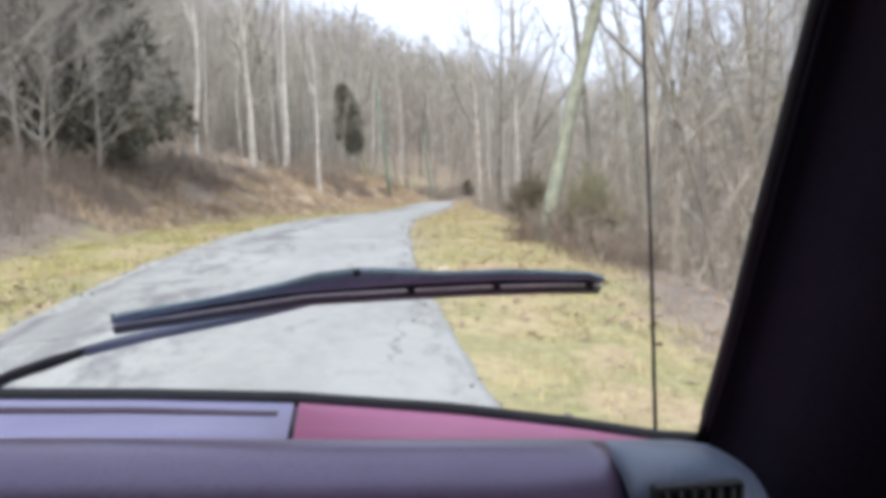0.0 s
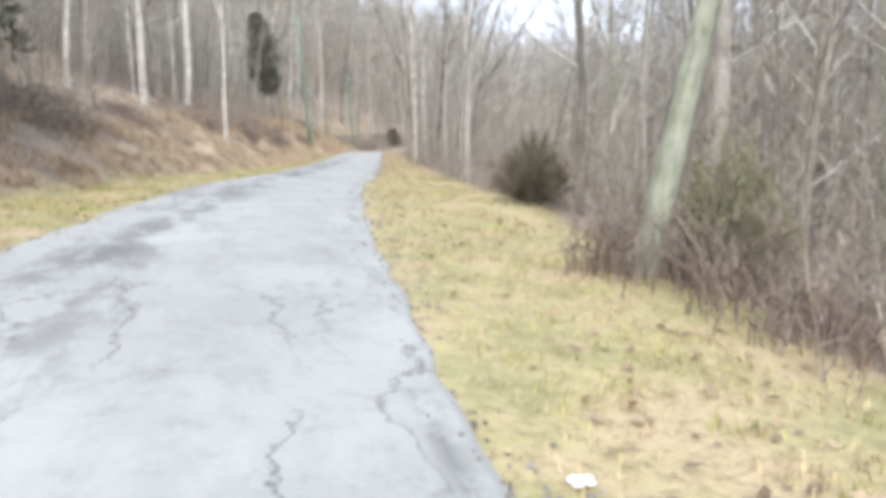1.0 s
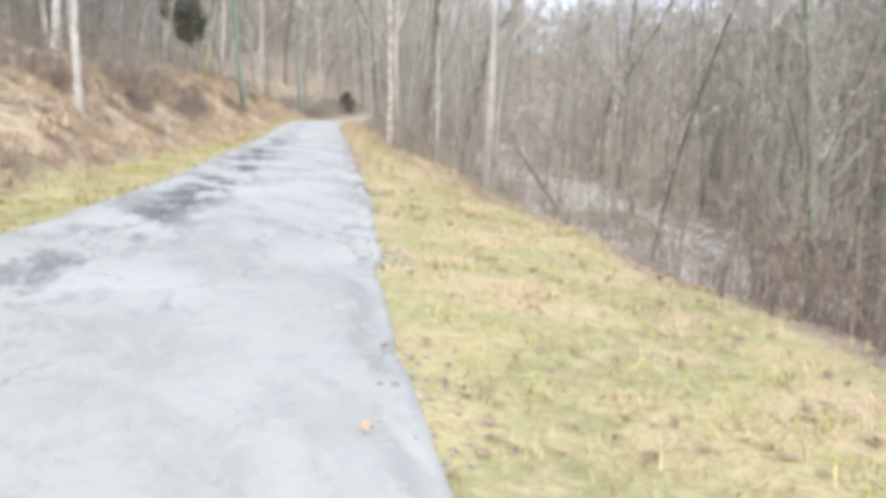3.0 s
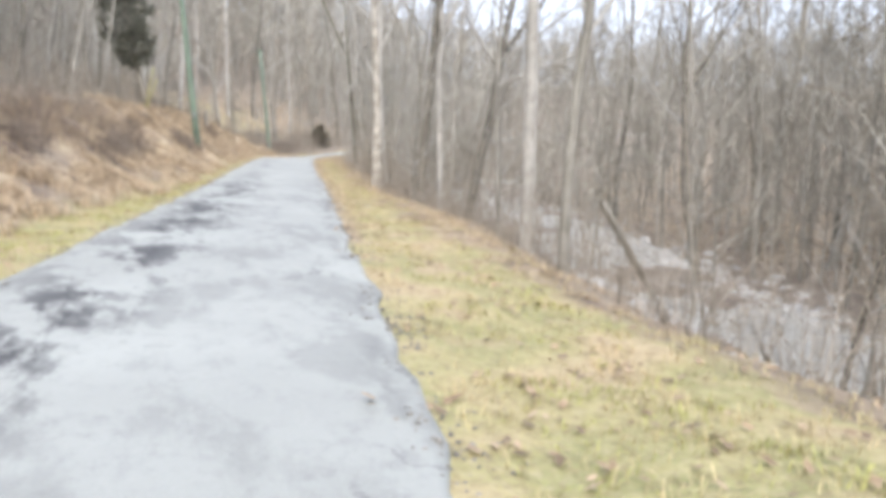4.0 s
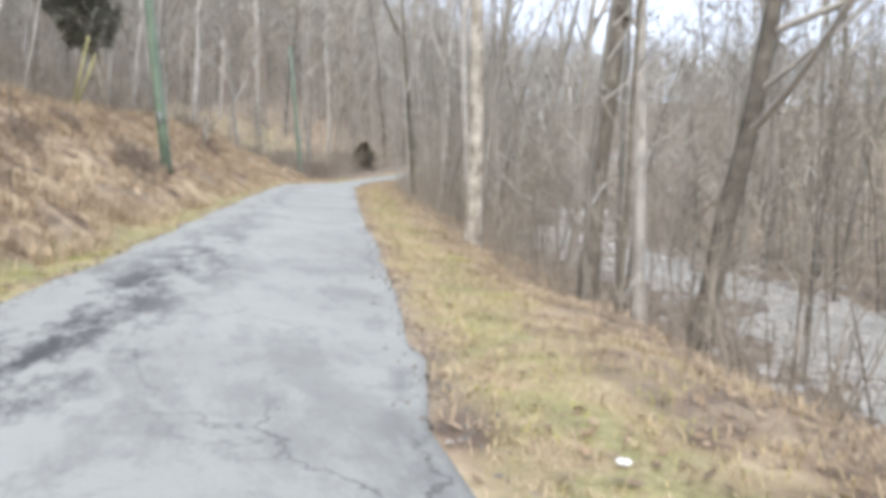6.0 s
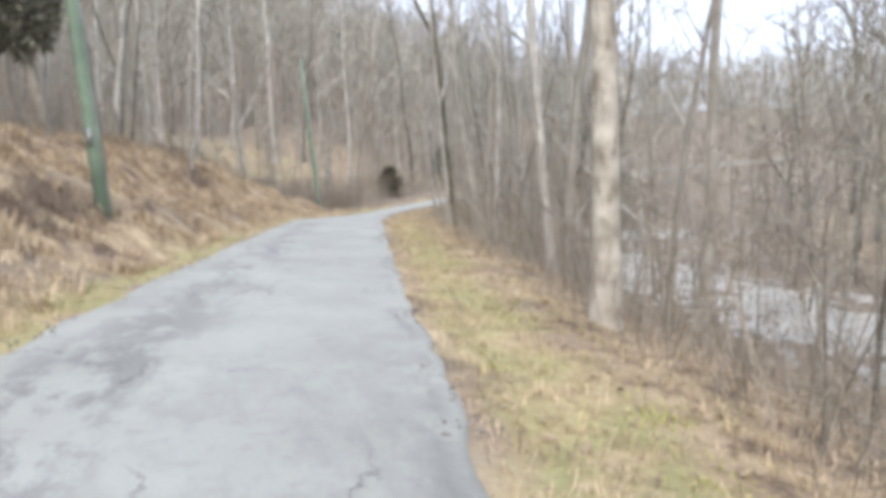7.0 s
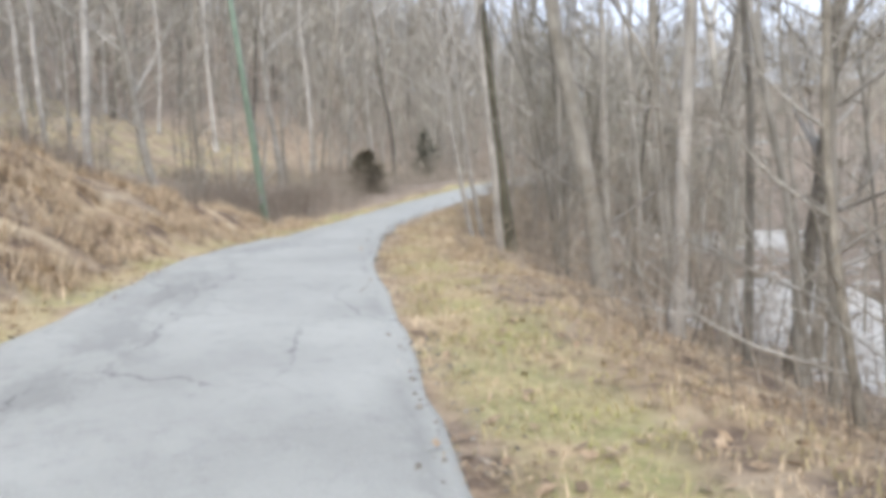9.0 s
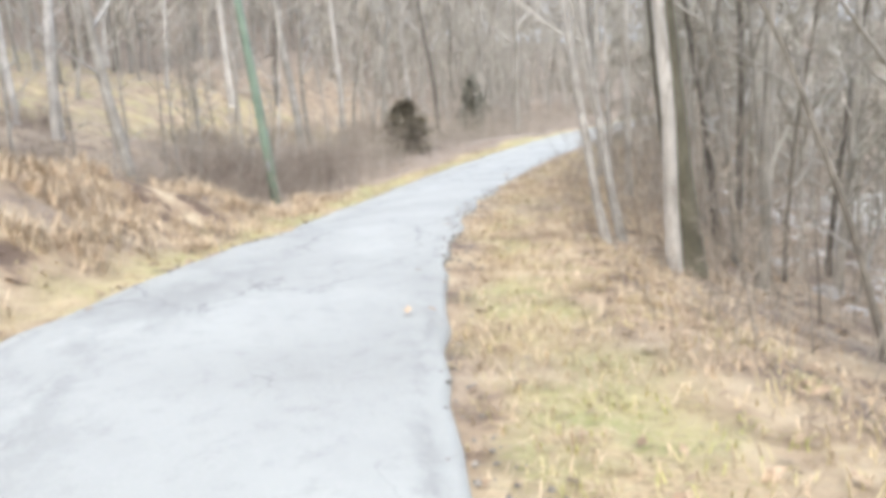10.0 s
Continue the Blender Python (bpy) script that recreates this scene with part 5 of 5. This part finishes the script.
for name, z1, z0 in (("vent_frame", -0.251, -0.312), ("lower_vent_frame", -0.326, -0.42)):
    solid(name, [(VENT[0], VENT[1], 0.535, 0.546, z1 - 0.003, z1), (VENT[0], VENT[1], 0.535, 0.546, z0, z0 + 0.004), (VENT[0], VENT[0] + 0.004, 0.535, 0.546, z0, z1), (VENT[1] - 0.004, VENT[1], 0.535, 0.546, z0, z1)], RUBBER, pod, "", 0.001)
    # No hole here: a black plate stands for the shade inside the vent.
    solid("vent_opening", [(VENT[0] + 0.003, VENT[1] - 0.003, 0.540, 0.546, z0 + 0.003, z1 - 0.002)], RUBBER, pod, "black plate for the shade inside the air vent", 0.0005)
    if name == "vent_frame":
        for i in range(6):
            x = VENT[0] + 0.01 + i * 0.0108
            solid("louvre", [(x - 0.0016, x + 0.0016, 0.5335, 0.5415, z0 + 0.005, z1 - 0.004)], GREY_RUBBER, pod, "", 0.0006)

# black rubber seal round the windscreen opening
PILLAR = [(0.43, 0.83, -0.34), (0.431, 0.81, -0.295), (0.424, 0.745, -0.171), (0.409, 0.675, -0.05), (0.39, 0.595, 0.075), (0.377, 0.55, 0.135), (0.345, 0.43, 0.29)]
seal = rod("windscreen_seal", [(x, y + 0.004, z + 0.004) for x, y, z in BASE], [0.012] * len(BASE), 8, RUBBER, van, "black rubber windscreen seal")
rod("side_seal", PILLAR, [0.009] * len(PILLAR), 8, RUBBER, seal)
rod("side_seal", [(mirrored(x), y, z) for x, y, z in PILLAR], [0.009] * len(PILLAR), 8, RUBBER, seal)
rod("side_trim", [(x - 0.0045, y - 0.02, z) for x, y, z in PILLAR], [0.004] * len(PILLAR), 6, DARK_TRIM, seal, "thin dark trim strip")

# windscreen pillars, as wide inner trim running back to the doors
FOOT = [(0.436, 0.845, -0.44)] + PILLAR
for flip in (False, True):
    back = [(x + 0.045, y - 0.27, z - 0.02) for x, y, z in FOOT]
    outer = [(x + 0.07, y - 0.01, z) for x, y, z in FOOT]
    ring = [[(mirrored(q[0]) if flip else q[0], q[1], q[2]) for q in (a, b, (b[0] + 0.04, b[1], b[2]), c)] for a, b, c in zip([(x + 0.004, y - 0.006, z) for x, y, z in FOOT], back, outer)]
    loft("windscreen_pillar", ring, DARK_TRIM, van, "dark maroon windscreen pillar trim", 0, True)

solid("dash_end", [(0.36, 0.5, 0.52, 0.84, -0.62, -0.352)], DARK_TRIM, dash, "dark side of the dashboard", 0.012)

# wiper on the windscreen: blade carrier, steel strip, rubber, hub and arm
def band(name, rows, depth, out, material, parent, label=""):
    """A bar along the blade; rows of x, upper y and z, lower y and z."""
    ring = []
    for x, y1, z1, y0, z0 in rows:
        ring.append([(x, y1 - out, z1), (x, (2 * y1 + y0) / 3 - out - depth, (2 * z1 + z0) / 3), (x, (y1 + 4 * y0) / 5 - out - depth, (z1 + 4 * z0) / 5), (x, y0 - out, z0), (x, (y1 + y0) / 2 - out + depth, (z1 + z0) / 2)])
    return loft(name, ring, material, parent, label, 0, True)


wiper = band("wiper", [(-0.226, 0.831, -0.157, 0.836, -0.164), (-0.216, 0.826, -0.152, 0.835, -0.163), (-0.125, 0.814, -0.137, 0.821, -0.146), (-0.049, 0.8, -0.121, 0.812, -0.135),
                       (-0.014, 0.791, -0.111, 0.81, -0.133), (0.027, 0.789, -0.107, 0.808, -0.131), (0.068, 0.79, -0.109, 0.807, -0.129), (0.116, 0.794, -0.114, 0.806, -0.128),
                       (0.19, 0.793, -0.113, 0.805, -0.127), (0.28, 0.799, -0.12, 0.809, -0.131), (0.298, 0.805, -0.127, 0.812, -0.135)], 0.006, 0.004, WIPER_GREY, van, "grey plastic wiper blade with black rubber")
LIP = [(-0.229, 0.841, -0.17), (-0.128, 0.829, -0.156), (-0.027, 0.818, -0.142), (0.069, 0.815, -0.139), (0.162, 0.813, -0.137), (0.258, 0.815, -0.138), (0.3, 0.816, -0.14)]
band("rubber", [(x, y, z, y + 0.009, z - 0.0105) for x, y, z in LIP], 0.003, 0.0, GREY_RUBBER, wiper, "greyed rubber wiper lip")
band("holder", [(x, y - 0.012, z + 0.014, y - 0.001, z + 0.001) for x, y, z in LIP], 0.001, -0.004, RUBBER, wiper, "black rubber neck of the blade")
rod("metal_strip", [(x, y - 0.004, z + 0.0025) for x, y, z in LIP], [0.0016] * 7, 5, LAMP_GLASS, wiper, "thin pale strip")
rod("hub", [(0.027, 0.776, -0.111), (0.027, 0.790, -0.112)], [0.004, 0.004], 8, RUBBER, wiper, "small dark pivot")
for x, y, z in ((0.085, 0.806, -0.136), (0.178, 0.804, -0.134), (0.283, 0.806, -0.138)):
    solid("clip", [(x - 0.004, x + 0.004, y - 0.003, y + 0.003, z - 0.004, z + 0.006)], RUBBER, wiper, "", 0.001)
rod("arm", [(0.02, 0.826, -0.14), (-0.1, 0.85, -0.168), (-0.2, 0.868, -0.187), (-0.27, 0.885, -0.205)], [0.004, 0.005, 0.006, 0.006], 8, SLATE, wiper)
rod("arm_joint", [(-0.268, 0.885, -0.204), (-0.31, 0.893, -0.218), (-0.36, 0.91, -0.236), (-0.46, 0.95, -0.285)], [0.005, 0.007, 0.007, 0.009], 8, RUBBER, wiper)

# aerial on the wing
aerial = rod("aerial", [(0.478, 1.05, -0.47), (0.46, 1.05, -0.1), (0.44, 1.05, 0.22), (0.43, 1.05, 0.4)], [0.0032, 0.0028, 0.0024, 0.002], 8, RUBBER, van, "thin black whip aerial")
rod("mount", [(0.479, 1.05, -0.5), (0.479, 1.05, -0.44)], [0.012, 0.008], 10, RUBBER, aerial)


# body
def arch(y, r, n=9):
    return [(y + r * math.cos(math.pi * i / n), -1.2 + r * math.sin(math.pi * i / n)) for i in range(n + 1)]


side = [(1.72, -1.2), (1.76, -0.9), (1.66, -0.72), (1.3, -0.56), (0.98, -0.45), (0.7, -0.37), (-2.75, -0.36), (-2.82, -0.6), (-2.8, -1.2)] + arch(-1.9, 0.36)[::-1] + arch(1.05, 0.36)[::-1]
for name, x0, x1 in (("side_panel", MID + 0.84, MID + 0.9), ("side_panel", MID - 0.9, MID - 0.84)):
    plate(name, side, x0, x1, PAINT, van, "maroon painted side panel", 0)
for flip in (1, -1):
    for name, y0, y1 in (("door_pillar", -0.62, -0.5), ("door_pillar", -1.75, -1.63), ("rear_pillar", -2.78, -2.62)):
        solid(name, [(MID + flip * 0.845 - 0.03, MID + flip * 0.845 + 0.03, y0, y1, -0.38, 0.3)], PAINT, van, "", 0.012, None)
    d = solid("door", [(MID + flip * 0.82 - 0.02, MID + flip * 0.82 + 0.02, -0.48, 0.55, -1.1, -0.36)], DARK_TRIM, van, "dark maroon inner door panel", 0.015)
    solid("armrest", [(MID + flip * 0.77 - 0.03, MID + flip * 0.77 + 0.03, -0.4, 0.2, -0.68, -0.62)], CLOTH, d, "", 0.012)
    solid("handle", [(MID + flip * 0.915 - 0.012, MID + flip * 0.915 + 0.012, -0.42, -0.28, -0.5, -0.46)], RUBBER, d, "black door handle", 0.006)
    for y in (1.05, -1.9):
        wheel = rod("wheel", [(MID + flip * 0.68, y, -1.18), (MID + flip * 0.7, y, -1.18), (MID + flip * 0.86, y, -1.18), (MID + flip * 0.88, y, -1.18)], [0.29, 0.32, 0.32, 0.29], 28, RUBBER, van, "black tyre with grey steel rim")
        rod("rim", [(MID + flip * 0.86, y, -1.18), (MID + flip * 0.885, y, -1.18), (MID + flip * 0.89, y, -1.18)], [0.2, 0.2, 0.12], 20, CHROME, wheel)
loft("hood", [[(MID + 0.86 * u, y + 0.05 * (1 - u * u), z + 0.03 * (1 - u * u)) for u in (-1, -0.8, -0.4, 0, 0.4, 0.8, 1)] for y, z in ((0.96, -0.47), (1.15, -0.53), (1.4, -0.63), (1.62, -0.73), (1.72, -0.82))], PAINT, van, "sloping maroon hood", 0.012)
solid("cowl", [(MID - 0.84, MID + 0.84, 0.9, 1.04, -0.5, -0.44)], RUBBER, van, "black plastic cowl", 0.02)
front = solid("front_panel", [(MID - 0.84, MID + 0.84, 1.68, 1.74, -1.0, -0.82)], PAINT, van, "", 0.02)
solid("grille", [(MID - 0.45, MID + 0.45, 1.735, 1.755, -0.97, -0.85)], RUBBER, front, "black grille", 0.006)
for flip in (1, -1):
    solid("headlight", [(MID + flip * 0.65 - 0.16, MID + flip * 0.65 + 0.16, 1.73, 1.765, -0.98, -0.84)], LAMP_GLASS, front, "clear headlight", 0.012)
solid("bumper", [(MID - 0.88, MID + 0.88, 1.66, 1.84, -1.2, -1.0)], RUBBER, van, "dark front bumper", 0.04)
solid("bumper", [(MID - 0.88, MID + 0.88, -2.95, -2.78, -1.2, -1.0)], RUBBER, van, "dark rear bumper", 0.04)
tail = solid("tailgate", [(MID - 0.84, MID + 0.84, -2.84, -2.78, -1.1, -0.36), (MID - 0.84, MID - 0.72, -2.8, -2.74, -0.38, 0.3), (MID + 0.72, MID + 0.84, -2.8, -2.74, -0.38, 0.3)], PAINT, van, "maroon tailgate with window opening", 0.015)
for flip in (1, -1):
    solid("tail_light", [(MID + flip * 0.78 - 0.05, MID + flip * 0.78 + 0.05, -2.86, -2.83, -0.8, -0.42)], RED_GLASS, tail, "red tail light", 0.01)
loft("roof", [[(MID + 0.87 * u * w, y, 0.3 + 0.07 * (1 - u * u) + dz) for u in (-1, -0.85, -0.5, 0, 0.5, 0.85, 1)] for y, dz, w in ((0.44, -0.02, 0.85), (0.35, 0.0, 0.9), (0, 0.02, 1), (-1.2, 0.03, 1), (-2.5, 0.02, 1), (-2.8, -0.02, 0.98))], PAINT, van, "maroon roof with dark headliner", 0.03)
solid("header_rail", [(MID - 0.75, MID + 0.75, 0.4, 0.47, 0.265, 0.31)], DARK_TRIM, van, "", 0.012)
solid("cabin_floor", [(MID - 0.84, MID + 0.84, -2.75, 1.2, -1.16, -1.1)], DARK_TRIM, van, "", 0.01)
solid("firewall", [(MID - 0.8, MID + 0.8, 0.98, 1.03, -1.1, -0.5)], DARK_TRIM, van, "", 0.01)
for x in (0.02, -0.78):
    seat = solid("seat", [(x - 0.25, x + 0.25, -0.42, 0.1, -0.86, -0.7)], CLOTH, van, "maroon cloth front seat", 0.05)
    solid("backrest", [(x - 0.24, x + 0.24, -0.62, -0.48, -0.72, -0.08)], CLOTH, seat, "", 0.05)
    solid("headrest", [(x - 0.13, x + 0.13, -0.64, -0.52, -0.04, 0.14)], CLOTH, seat, "", 0.04)
    solid("pedestal", [(x - 0.2, x + 0.2, -0.38, 0.05, -1.1, -0.86)], RUBBER, seat, "", 0.01)
wheel_rim = rod("steering_wheel", [(-0.78 + 0.19 * math.cos(a), 0.36 + 0.08 * math.sin(a), -0.42 + 0.17 * math.sin(a)) for a in [i / 24 * 6.2832 for i in range(25)]], [0.014] * 25, 8, RUBBER, van, "black steering wheel")
rod("column", [(-0.78, 0.36, -0.42), (-0.78, 0.56, -0.47)], [0.045, 0.05], 10, RUBBER, wheel_rim)
solid("spoke", [(-0.96, -0.6, 0.35, 0.37, -0.435, -0.405)], RUBBER, wheel_rim, "", 0.005)
